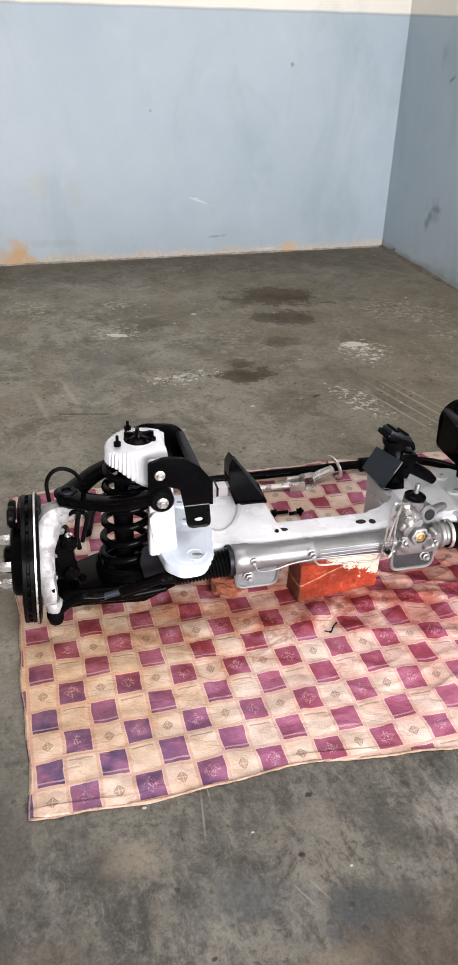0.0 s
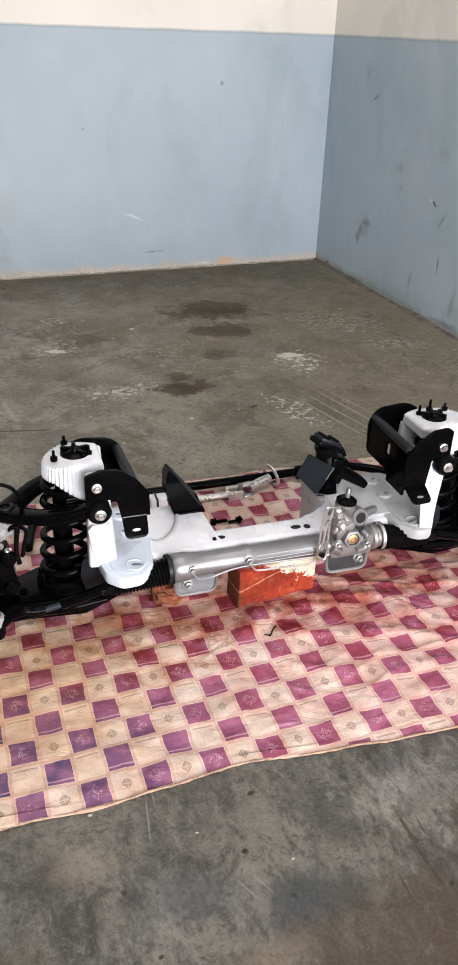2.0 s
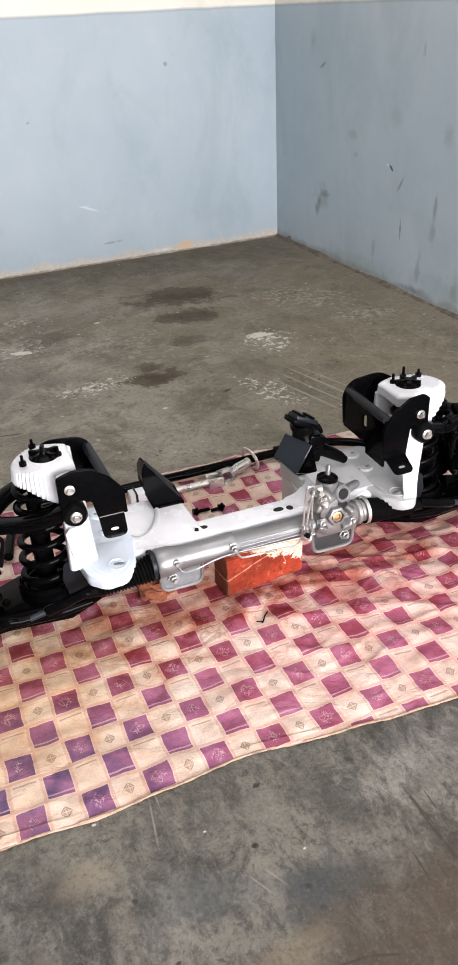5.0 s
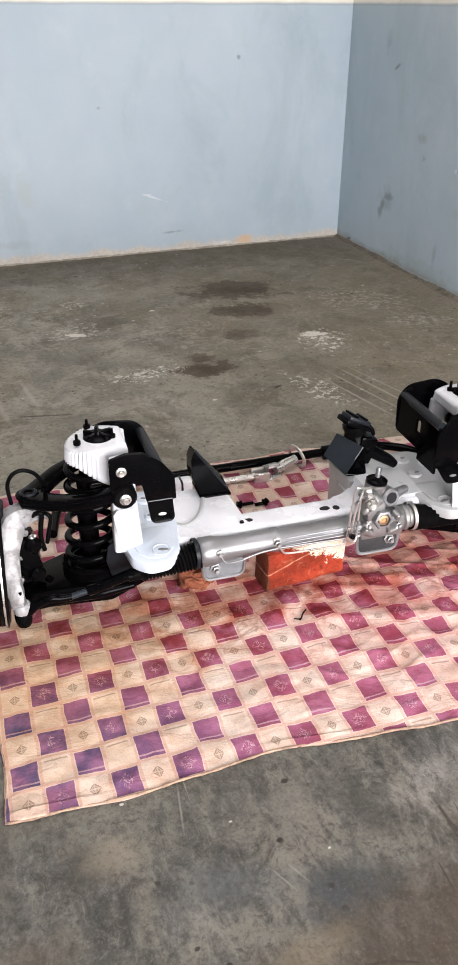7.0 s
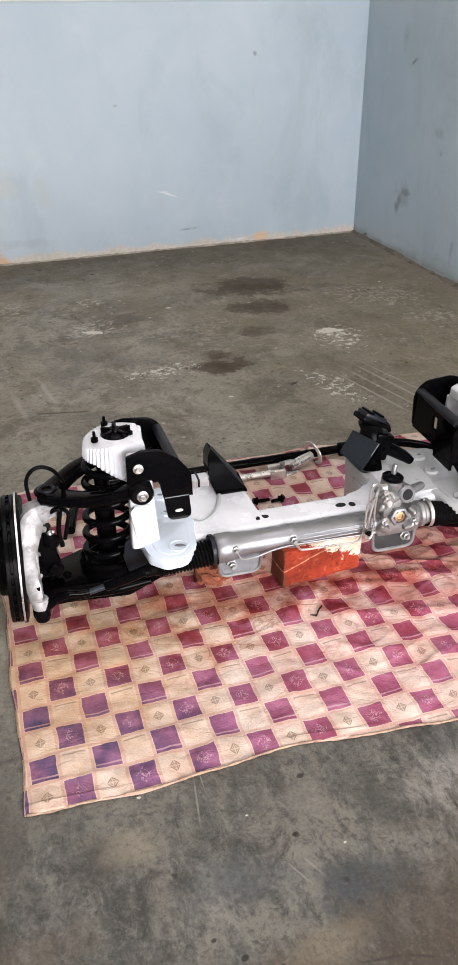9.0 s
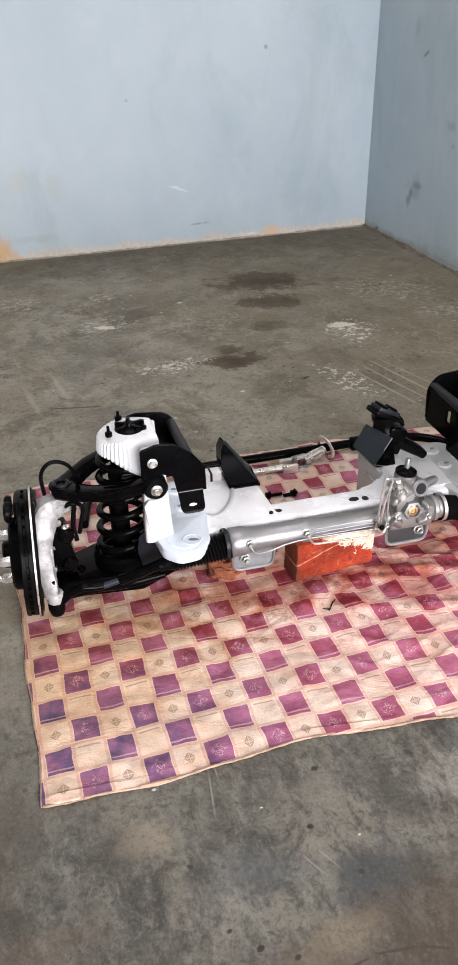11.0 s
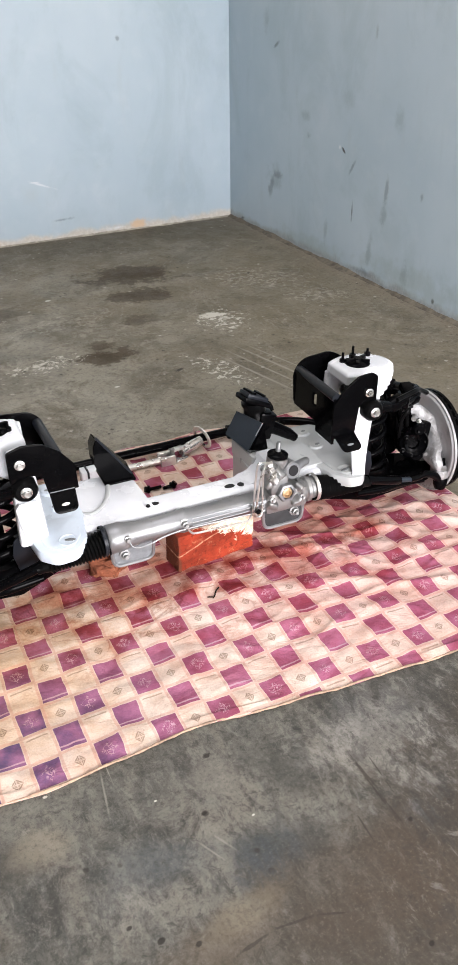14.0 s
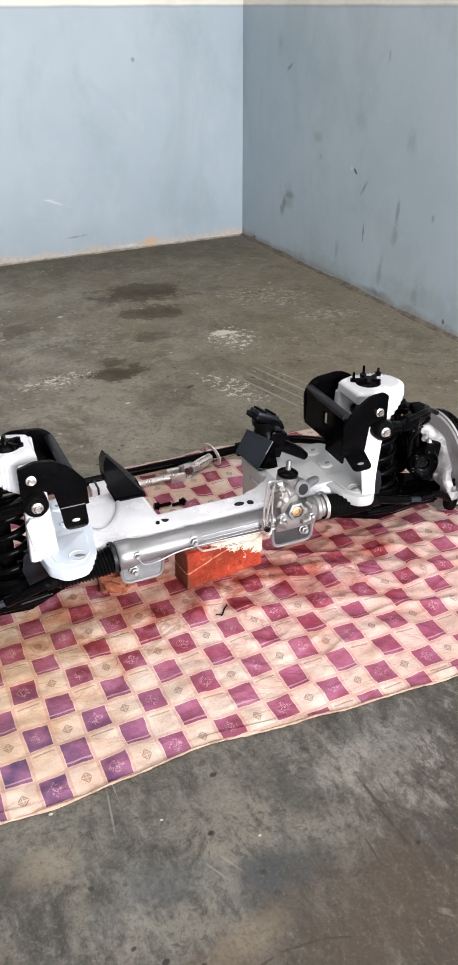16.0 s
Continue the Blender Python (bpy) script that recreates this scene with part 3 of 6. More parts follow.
def pierced(name, along, face, out, lo, hi, gap, label):
    """A wall with one rectangular opening through it, as one mesh. along: 'x' or 'y'."""
    bm = bmesh.new()
    a0, a1, z0, z1 = gap
    for s, e, b, t in ((lo, a0, 0, ROOM_H), (a1, hi, 0, ROOM_H), (a0, a1, t0, ROOM_H) if (t0 := z1) else (), (a0, a1, 0, z0)):
        if e - s > 1e-3 and t - b > 1e-3:
            if along == "x":
                box(bm, s, e, min(face, out), max(face, out), b, t)
            else:
                box(bm, min(face, out), max(face, out), s, e, b, t)
    return tagged(part(name, bm, WALL_C, None, "", smooth=False), label, "wall", kind="structure")


pierced("wall_south", "x", ROOM_Y0, ROOM_Y0 - 0.2, ROOM_X0, 0.0, (DOOR_X0, DOOR_X1, 0.0, DOOR_H), "painted wall with a wide open doorway")
slab("wall_west", ROOM_X0 - 0.2, ROOM_X0, ROOM_Y0 - 0.2, 0.0, 0.0, ROOM_H, WALL_C, "painted wall, grey-blue dado under cream paint")
bm = bmesh.new()
box(bm, -60, 60, -80, ROOM_Y0 - 0.21, -0.17, -0.02)
tagged(part("ground", bm, plain("yard_ground", (0.24, 0.22, 0.19), 0.9, grain=5, vary=0.25), None, "", smooth=False), "plain dusty yard outside the doorway", "ground", kind="structure")

def rough_foot(name, along, length, tall, deep, material, label, seed):
    """An uneven fillet of mortar and swept dirt in the joint between floor and wall."""
    bm, rings, n = bmesh.new(), [], 420
    for i in range(n + 1):
        a = -length * i / n
        k = noise.noise(Vector((a * 3.1, seed, 0))) * 0.5 + noise.noise(Vector((a * 11, seed, 2))) * 0.35 + noise.noise(Vector((a * 37, seed, 4))) * 0.25
        h, d = tall * max(0.12, 0.7 + k), deep * max(0.15, 0.75 + 1.1 * k)
        ring = []
        for j in range(6):
            t = j / 5
            out, up = d * (1 - (1 - t) ** 1.6), h * (1 - t) ** 1.8
            up += 0.0015 * noise.noise(Vector((a * 60, t * 5, seed)))
            up, out = (up, out) if 0 < j < 5 else ((h, 0.0) if j == 0 else (-0.002, d))
            ring.append(bm.verts.new((a, -out, up) if along == "x" else (-out, a, up)))
        rings.append(ring)
    for a, b in zip(rings, rings[1:]):
        for j in range(5):
            bm.faces.new((a[j], a[j + 1], b[j + 1], b[j]))
    return tagged(part(name, bm, material), label, "trim", kind="structure")


rough_foot("trim_north", "x", 3.4, 0.009, 0.018, plain("pale_mortar", (0.33, 0.305, 0.255), 0.9, grain=30, vary=0.35, bump=0.5), "crumbled pale mortar along the foot of the wall", 1.0)
rough_foot("trim_east", "y", 4.2, 0.015, 0.030, plain("brown_swept_dirt", (0.128, 0.110, 0.084), 0.95, grain=30, vary=0.45, bump=0.6), "brown dirt and mortar along the foot of the wall", 6.0)

# ---------------------------------------------------------------- the checked cloth
CELL_X, CELL_Y = 0.056, 0.0615
CLOTH = pose(-2.197, -3.284, 0, 0, 0, -1.585)


def cloth_material():
    n = Nodes("checked_cloth")
    p = n.coords("UV")
    xy = n.split(p)
    # The print is not quite square to the weave.
    wave = n.tree.nodes.new("ShaderNodeTexNoise")
    n.put(p, wave.inputs["Vector"])
    wave.inputs["Scale"].default_value, wave.inputs["Detail"].default_value = 1.1, 3.0
    drift = n.split(wave.outputs["Color"])
    cx = n.math("ADD", xy[0], n.math("MULTIPLY", n.math("SUBTRACT", drift[0], 0.5), 0.17))
    cy = n.math("ADD", xy[1], n.math("MULTIPLY", n.math("SUBTRACT", drift[1], 0.5), 0.17))
    # Where the cloth is gathered beside the brick the checks are pulled about.
    pulled = n.tree.nodes.new("ShaderNodeTexNoise")
    n.put(p, pulled.inputs["Vector"])
    pulled.inputs["Scale"].default_value, pulled.inputs["Detail"].default_value = 0.42, 3.0
    tug = n.split(pulled.outputs["Color"])
    puckered = n.blot(n.split(n.coords()), 0.92, 0.27, 0.42, 0.22, 0.0, 0.9)
    cx = n.math("ADD", cx, n.math("MULTIPLY", n.math("MULTIPLY", n.math("SUBTRACT", tug[0], 0.5), 0.9), puckered))
    cy = n.math("ADD", cy, n.math("MULTIPLY", n.math("MULTIPLY", n.math("SUBTRACT", tug[1], 0.5), 1.1), puckered))
    ix, iy = n.math("FLOOR", cx), n.math("FLOOR", cy)
    fx, fy = n.math("FRACT", cx), n.math("FRACT", cy)
    odd = n.math("MODULO", n.math("ADD", n.math("ADD", ix, iy), 200.0), 2.0)
    even_row = n.math("MODULO", n.math("ADD", iy, 201.0), 2.0)
    solid = n.coords()
    weave, blotch, broad = n.noise(solid, 260.0, 3, 0.6), n.noise(solid, 16.0, 5, 0.6), n.noise(solid, 2.4, 3, 0.5)
    # Distance from the cell's middle, for the coloured squares and the border lines.
    dx, dy = n.math("ABSOLUTE", n.math("SUBTRACT", fx, 0.5)), n.math("ABSOLUTE", n.math("SUBTRACT", fy, 0.5))
    edge = n.math("MAXIMUM", dx, dy)
    inside = n.ramp(edge, 0.438, 0.415)
    border = n.ramp(edge, 0.430, 0.470)
    cream = n.mix(n.ramp(blotch, 0.3, 0.7), (0.645, 0.508, 0.422), (0.765, 0.645, 0.560))
    pos = n.split(solid)
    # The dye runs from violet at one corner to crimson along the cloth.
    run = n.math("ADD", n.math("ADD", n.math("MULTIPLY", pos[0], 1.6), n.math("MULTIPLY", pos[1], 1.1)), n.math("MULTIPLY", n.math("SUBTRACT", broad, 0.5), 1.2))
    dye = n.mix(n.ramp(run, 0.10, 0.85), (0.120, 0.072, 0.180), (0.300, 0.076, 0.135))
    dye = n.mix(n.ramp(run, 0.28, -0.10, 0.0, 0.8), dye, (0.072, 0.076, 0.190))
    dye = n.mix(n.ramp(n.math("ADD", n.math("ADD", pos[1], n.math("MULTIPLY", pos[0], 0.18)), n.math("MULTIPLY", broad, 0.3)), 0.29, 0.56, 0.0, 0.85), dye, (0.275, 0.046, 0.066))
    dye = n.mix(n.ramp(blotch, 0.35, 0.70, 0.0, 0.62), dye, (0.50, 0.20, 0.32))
    diamond_far = n.math("ADD", dx, dy)
    # Alternate coloured squares carry a pale scribbled motif, others two lines along the foot.
    scrib = n.ramp(n.math("ABSOLUTE", n.math("SUBTRACT", n.noise(p, 7.5, 1, 0.5, 0.9), 0.5)), 0.060, 0.018)
    motif = n.math("MULTIPLY", n.math("MULTIPLY", scrib, n.ramp(n.math("ADD", diamond_far, n.math("MULTIPLY", blotch, 0.25)), 0.46, 0.34)), n.math("SUBTRACT", 1.0, even_row))
    foot = n.math("MULTIPLY", n.math("MULTIPLY", n.ramp(n.math("ABSOLUTE", n.math("SUBTRACT", fy, 0.20)), 0.035, 0.02), inside), even_row)
    dye = n.mix(n.math("MULTIPLY", n.math("MAXIMUM", n.math("MULTIPLY", motif, 1.0), foot), 0.82), dye, (0.55, 0.36, 0.42))
    # Cream squares: a small diamond in one row, a thin stroke along the head in the next.
    diamond = n.math("ADD", dx, dy)
    bands = n.math("ADD", n.ramp(n.math("ABSOLUTE", n.math("SUBTRACT", diamond, 0.165)), 0.040, 0.022), n.ramp(n.math("ABSOLUTE", n.math("SUBTRACT", diamond, 0.085)), 0.040, 0.024))
    ring = n.math("MULTIPLY", bands, n.ramp(n.math("MINIMUM", dx, dy), 0.010, 0.022, 0.35, 1.0), clamp=True)
    ring = n.math("MULTIPLY", ring, n.math("SUBTRACT", 1.0, even_row))
    stroke = n.math("MULTIPLY", n.ramp(n.math("ABSOLUTE", n.math("SUBTRACT", fy, 0.84)), 0.035, 0.015), n.ramp(dx, 0.40, 0.34))
    stroke = n.math("MULTIPLY", stroke, even_row)
    smudge = n.math("MULTIPLY", n.ramp(n.math("ADD", diamond, n.math("MULTIPLY", n.math("SUBTRACT", n.noise(p, 9.0, 3, 0.6), 0.5), 0.16)), 0.20, 0.09), n.math("SUBTRACT", 1.0, even_row))
    ink = n.math("MAXIMUM", n.math("MAXIMUM", n.math("MULTIPLY", ring, 0.66), n.math("MULTIPLY", smudge, 0.24)), n.math("MULTIPLY", stroke, 0.58))
    cream = n.mix(ink, cream, (0.20, 0.135, 0.085))
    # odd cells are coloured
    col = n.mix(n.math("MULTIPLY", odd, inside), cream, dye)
    col = n.mix(n.math("MULTIPLY", border, 0.58), col, (0.60, 0.345, 0.285))
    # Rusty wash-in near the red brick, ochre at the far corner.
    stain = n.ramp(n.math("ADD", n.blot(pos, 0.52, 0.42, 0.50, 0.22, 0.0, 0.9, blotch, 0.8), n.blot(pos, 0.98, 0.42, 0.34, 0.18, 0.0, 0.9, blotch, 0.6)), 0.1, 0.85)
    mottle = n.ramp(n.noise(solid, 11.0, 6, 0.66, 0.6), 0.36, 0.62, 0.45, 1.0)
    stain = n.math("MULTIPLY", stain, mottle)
    # Crimson stain at the brick's foot, with the shadow there painted in.
    stain_shade = n.math("MULTIPLY", n.blot(pos, 0.585, 0.352, 0.17, 0.050, 0.10, 0.9, blotch, 1.2), mottle)
    col = n.mix(n.math("MULTIPLY", stain_shade, 0.9), col, (0.50, 0.20, 0.17), "MULTIPLY")
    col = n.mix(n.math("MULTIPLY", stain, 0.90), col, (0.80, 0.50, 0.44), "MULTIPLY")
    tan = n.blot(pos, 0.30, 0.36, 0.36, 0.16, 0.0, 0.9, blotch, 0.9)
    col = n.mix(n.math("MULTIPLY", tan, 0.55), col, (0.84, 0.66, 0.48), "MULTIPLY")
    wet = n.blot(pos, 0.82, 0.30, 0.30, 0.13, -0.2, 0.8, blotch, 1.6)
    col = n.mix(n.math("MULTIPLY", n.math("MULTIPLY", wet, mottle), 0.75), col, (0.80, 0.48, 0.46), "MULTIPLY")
    ochre = n.blot(pos, 0.0, 0.28, 0.50, 0.45, 0.0, 0.95, blotch, 0.5)
    col = n.mix(n.math("MULTIPLY", ochre, 0.80), col, (0.84, 0.69, 0.48), "MULTIPLY")
    pink = n.blot(pos, 0.98, 0.22, 0.72, 0.45, 0.0, 0.9, blotch, 0.5)
    col = n.mix(n.math("MULTIPLY", pink, 0.7), col, (1.0, 0.77, 0.83), "MULTIPLY")
    # Shade of the creases, painted into the print as brown lines.
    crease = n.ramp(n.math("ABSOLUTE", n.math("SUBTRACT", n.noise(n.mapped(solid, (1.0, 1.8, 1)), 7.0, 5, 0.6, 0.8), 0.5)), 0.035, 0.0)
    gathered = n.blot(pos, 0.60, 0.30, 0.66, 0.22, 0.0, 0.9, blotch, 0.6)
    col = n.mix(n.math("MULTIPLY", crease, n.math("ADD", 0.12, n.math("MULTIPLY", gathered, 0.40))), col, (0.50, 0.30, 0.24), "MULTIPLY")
    col = n.mix(n.ramp(n.noise(solid, 7.0, 7, 0.7), 0.42, 0.70, 0.0, 0.50), col, (0.74, 0.52, 0.40), "MULTIPLY")
    col = n.mix(n.ramp(weave, 0.3, 0.7, 0.0, 0.12), col, (0.1, 0.07, 0.06))
    rumple = n.noise(n.mapped(solid, (1.0, 1.7, 1)), 22.0, 5, 0.65, 0.5)
    n.bump(n.math("ADD", n.math("MULTIPLY", weave, 0.35), n.math("ADD", n.math("MULTIPLY", rumple, 1.1), n.math("MULTIPLY", crease, -0.15))), 0.55, 0.005)
    return n.finish(col, 0.85, spec=0.15)


EDGE_U = (-0.08, 0.02, 0.13, 0.24, 0.32, 0.39, 0.47, 0.55, 0.63, 0.71, 0.83, 0.965, 1.4)
EDGE_V = (-0.053, -0.060, -0.065, -0.062, -0.056, -0.050, -0.058, -0.070, -0.077, -0.085, -0.094, -0.104, -0.112)


def cloth_edge(u):
    """The near edge of the cloth: it draws in, then bellies out along its length."""
    return float(np.interp(u, EDGE_U, EDGE_V)) + 0.0012 * math.sin(u * 33)


def checked_cloth():
    bm = bmesh.new()
    uv = bm.loops.layers.uv.new("UVMap")
    nx, ny = 420, 270
    u0, u1, v1 = -0.067, 1.345, 0.985
    grid, at = [], {}
    for j in range(ny + 1):
        row = []
        for i in range(nx + 1):
            s, t = i / nx, j / ny
            u = u0 + (u1 - u0) * s
            lo = cloth_edge(u)
            hi = v1 + 0.012 * math.sin(u * 9 + 1) + 0.008 * math.sin(u * 23)
            v = lo + (hi - lo) * t
            u += 0.003 * math.sin(v * 17) * (1 - s) + 0.0015 * math.sin(v * 41)
            h = 0.004
            h += 0.007 * max(0.0, noise.noise(Vector((u * 3.1, v * 5.5, 0.3)))) + 0.0045 * abs(noise.noise(Vector((u * 8, v * 13, 2.0)))) + 0.002 * noise.noise(Vector((u * 24, v * 30, 4.0)))
            # Creases run out from under the load, and ripples lie in front of the brick.
            fold = math.exp(-((u - 0.95) / 0.35) ** 2 - ((v - 0.27) / 0.13) ** 2)
            h += 0.0028 * fold * (0.5 + 0.5 * math.sin(v * 75 + u * 30 + 5 * noise.noise(Vector((u * 6, v * 6, 1))))) ** 1.5
            fold = math.exp(-((u - 0.62) / 0.10) ** 2 - ((v - 0.30) / 0.06) ** 2)
            h += 0.010 * fold * (0.5 + 0.5 * math.sin((v - 0.3) * 55 - (u - 0.6) * 25))
            # Sharp small creases, most of them at the brick's side and under the load.
            w = 0.30 + 0.70 * min(1.0, max(0.0, (u - 0.25) / 0.35)) * min(1.0, max(0.0, (v + 0.02) / 0.12))
            bend = Vector((noise.noise(Vector((u * 4, v * 4, 7.0))), noise.noise(Vector((u * 4, v * 4, 11.0))), 0)) * 0.10
            for fu, fv, k, lift in ((5.5, 12.0, 3.0, 0.0036), (11.0, 15.0, 5.0, 0.0024), (4.0, 8.0, 13.0, 0.0040)):
                ridge = 1.0 - 3.0 * abs(noise.noise(Vector(((u + bend.x) * fu, (v + bend.y) * fv + u * 3.0, k))))
                h += w * lift * max(0.0, ridge) ** 2
            h = max(h, 0.0025)
            edge = min(s, 1 - s, t, 1 - t)
            h = 0.0025 + (h - 0.0025) * min(1.0, edge * 30)
            if t < 0.02:
                h += 0.004 * max(0.0, math.sin(u * 13 + 1.5))
            x = u + 0.004 * noise.noise(Vector((u * 5, v * 5, 5.0)))
            y = v + 0.004 * noise.noise(Vector((u * 5, v * 5, 9.0)))
            vert = bm.verts.new((x, y, h))
            at[vert] = (u / CELL_X + 100, v / CELL_Y + 100)
            row.append(vert)
        grid.append(row)
    for a, b in zip(grid, grid[1:]):
        for i in range(nx):
            f = bm.faces.new((a[i], a[i + 1], b[i + 1], b[i]))
            for loop in f.loops:
                loop[uv].uv = at[loop.vert]
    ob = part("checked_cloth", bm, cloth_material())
    ob.matrix_world = CLOTH
    thick = ob.modifiers.new("thickness", "SOLIDIFY")
    thick.thickness, thick.offset = 0.0016, -1.0
    # A narrow turned hem along the near edge and down one side.
    hem_mat = plain("grubby_hem", (0.36, 0.24, 0.17), 0.9, grain=120, vary=0.35)
    bm = bmesh.new()
    run = [(u, cloth_edge(u) + 0.0004, 0.0046 + 0.0012 * math.sin(u * 61)) for u in np.linspace(u0 + 0.002, u1 - 0.01, 160)]
    tube(bm, run, [0.0023 + 0.0006 * math.sin(k * 1.7) for k in range(160)], 8, flat=1.0)
    part("hem", bm, hem_mat, ob)
    bm = bmesh.new()
    run = [(u0 + 0.0030 + 0.003 * math.sin(v * 17) + 0.0015 * math.sin(v * 41) + 0.004 * noise.noise(Vector((u0 * 5, v * 5, 5.0))), v, 0.0048) for v in np.linspace(-0.055, 0.97, 120)]
    tube(bm, run, [0.0014 + 0.0004 * math.sin(k * 2.1) for k in range(120)], 8)
    part("hem", bm, hem_mat, ob)
    return tagged(ob, "cream and crimson checked cotton cloth spread over the concrete floor", "cloth")


checked_cloth()

# ---------------------------------------------------------------- materials of the machine
def painted(name, colour, rough, chips, chip_colour, vary=0.06, coat=0.3, spec=0.5):
    """Brush or spray paint over metal, with slight orange peel and a few chipped, dusty patches."""
    n = Nodes(name)
    p = n.coords()
    a, b, c = n.noise(p, 55.0, 4, 0.6), n.noise(p, 11.0, 5, 0.6), n.noise(p, 190.0, 3, 0.6)
    col = n.mix(n.ramp(b, 0.3, 0.7), tuple(v * (1 - vary) for v in colour), tuple(min(1, v * (1 + vary)) for v in colour))
    chip = n.math("MULTIPLY", n.ramp(a, 0.66, 0.72), n.ramp(b, 0.5, 0.62))
    col = n.mix(n.math("MULTIPLY", chip, chips), col, chip_colour)
    n.bump(n.math("ADD", n.math("MULTIPLY", a, 0.7), n.math("MULTIPLY", c, 0.3)), 0.14, 0.0015)
    return n.finish(col, n.ramp(b, 0.25, 0.75, max(0.03, rough - 0.08), rough + 0.1), 0.0, spec, coat)


def cast_metal(name, colour, rough, grain=120.0, metal=0.9):
    n = Nodes(name)
    p = n.coords()
    a, b = n.noise(p, grain, 4, 0.6), n.noise(p, 18.0, 5, 0.6)
    col = n.mix(n.ramp(b, 0.3, 0.7), tuple(v * 0.8 for v in colour), colour)
    col = n.mix(n.ramp(n.noise(p, 40.0, 5, 0.65), 0.62, 0.75, 0.0, 0.5), col, tuple(v * 0.35 for v in colour))
    n.bump(a, 0.25, 0.0012)
    return n.finish(col, n.ramp(b, 0.3, 0.7, rough - 0.08, rough + 0.12), metal, 0.5)


def rough_cast(name, bright, dull):
    """Bare casting: bright rubbed metal broken by dull, pitted patches."""
    n = Nodes(name)
    p = n.coords()
    a, b, c = n.noise(p, 70.0, 6, 0.7, 0.6), n.noise(p, 24.0, 5, 0.65, 0.4), n.noise(p, 260.0, 3, 0.6)
    col = n.mix(n.ramp(b, 0.42, 0.60), dull, bright)
    col = n.mix(n.ramp(a, 0.43, 0.34, 0.0, 0.60), col, tuple(v * 0.5 for v in dull))
    n.bump(n.math("ADD", n.math("MULTIPLY", a, 0.7), n.math("MULTIPLY", c, 0.3)), 0.6, 0.003)
    return n.finish(col, n.ramp(b, 0.4, 0.6, 0.55, 0.38), 0.15, 0.4)


WHITE = painted("white_paint", (0.68, 0.70, 0.735), 0.24, 0.10, (0.45, 0.46, 0.47))
SILVER_PAINT = painted("silver_grey_paint", (0.40, 0.415, 0.415), 0.33, 0.3, (0.30, 0.30, 0.30))
BLACK = painted("black_gloss_paint", (0.0016, 0.0016, 0.0019), 0.09, 0.06, (0.012, 0.012, 0.012), 0.2, 0.0, 0.060)
BLACK_DULL = painted("black_satin_paint", (0.0020, 0.0020, 0.0023), 0.17, 0.15, (0.012, 0.012, 0.011), 0.25, 0.0, 0.050)
GREY_DARK = painted("dark_grey_paint", (0.009, 0.011, 0.015), 0.36, 0.25, (0.05, 0.05, 0.05), 0.15, 0.0, 0.2)
SLATE = painted("slate_grey_paint", (0.020, 0.026, 0.034), 0.40, 0.3, (0.06, 0.06, 0.06), 0.15, 0.0, 0.2)
RUBBER = plain("black_rubber", (0.0030, 0.0030, 0.0031), 0.36, spec=0.05, grain=80, vary=0.3)
GREY_RUBBER = plain("grey_rubber", (0.16, 0.17, 0.18), 0.6, grain=60, vary=0.2)
ALUMINIUM = cast_metal("cast_aluminium", (0.285, 0.29, 0.297), 0.40, 90.0, 0.75)
ALU_DULL = cast_metal("dull_aluminium", (0.30, 0.30, 0.295), 0.44, 70.0, 0.75)
BRIGHT = cast_metal("bright_worn_steel", (0.74, 0.73, 0.70), 0.30, 150.0, 0.80)
STEEL = cast_metal("zinc_plated_steel", (0.70, 0.69, 0.66), 0.30, 200)
IRON = painted("black_painted_iron", (0.0030, 0.0030, 0.0030), 0.22, 0.2, (0.02, 0.018, 0.016), 0.3, 0.0, 0.045)
BRASS = cast_metal("yellow_zinc", (0.50, 0.34, 0.19), 0.42, 200)
KNUCKLE = rough_cast("bare_cast_knuckle", (0.37, 0.37, 0.375), (0.20, 0.198, 0.195))
# The left shelf's bluish sky reflection is put into its base colour.
BLUE_REFLECTION = painted("shelf_paint_blue_reflection", (0.56, 0.635, 0.72), 0.30, 0.3, (0.40, 0.43, 0.46), 0.07)
SHIELD = painted("silver_shield_paint", (0.30, 0.30, 0.305), 0.30, 0.6, (0.22, 0.21, 0.20), 0.12, 0.3)
# Dark grey pad, its colour lowered further for the shadow lying on it.
PAD_SHADED = plain("shaded_grey_pad", (0.022, 0.024, 0.026), 0.6, grain=60, vary=0.25)
RUSTY = plain("rusty_rod", (0.10, 0.030, 0.018), 0.7, grain=120, vary=0.4)
HOLE = plain("dark_recess", (0.006, 0.006, 0.007), 0.9, grain=30)

# ---------------------------------------------------------------- the suspension assembly
MACHINE = pose(-1.5165, -2.8855, 0, 0, 0, -2.82)
MID = -0.035  # the lateral middle of the assembly in its own frame
assembly = empty("suspension_subframe", MACHINE, "restored car suspension subframe in white and black paint on a brick", "car part")


def at(side, s, v, z):
    """A point from the distance s out from the middle on one side (-1 or 1), v back and z up."""
    return Vector((MID + side * s, v, z))


def add(name, bm, material, label="", parent=None, smooth=True):
    return part(name, bm, material, parent or assembly, label, smooth)


def turned(axis):
    """The turn that lays a lathe's z axis along an axis."""
    return Vector((0, 0, 1)).rotation_difference(Vector(axis)).to_matrix().to_4x4()


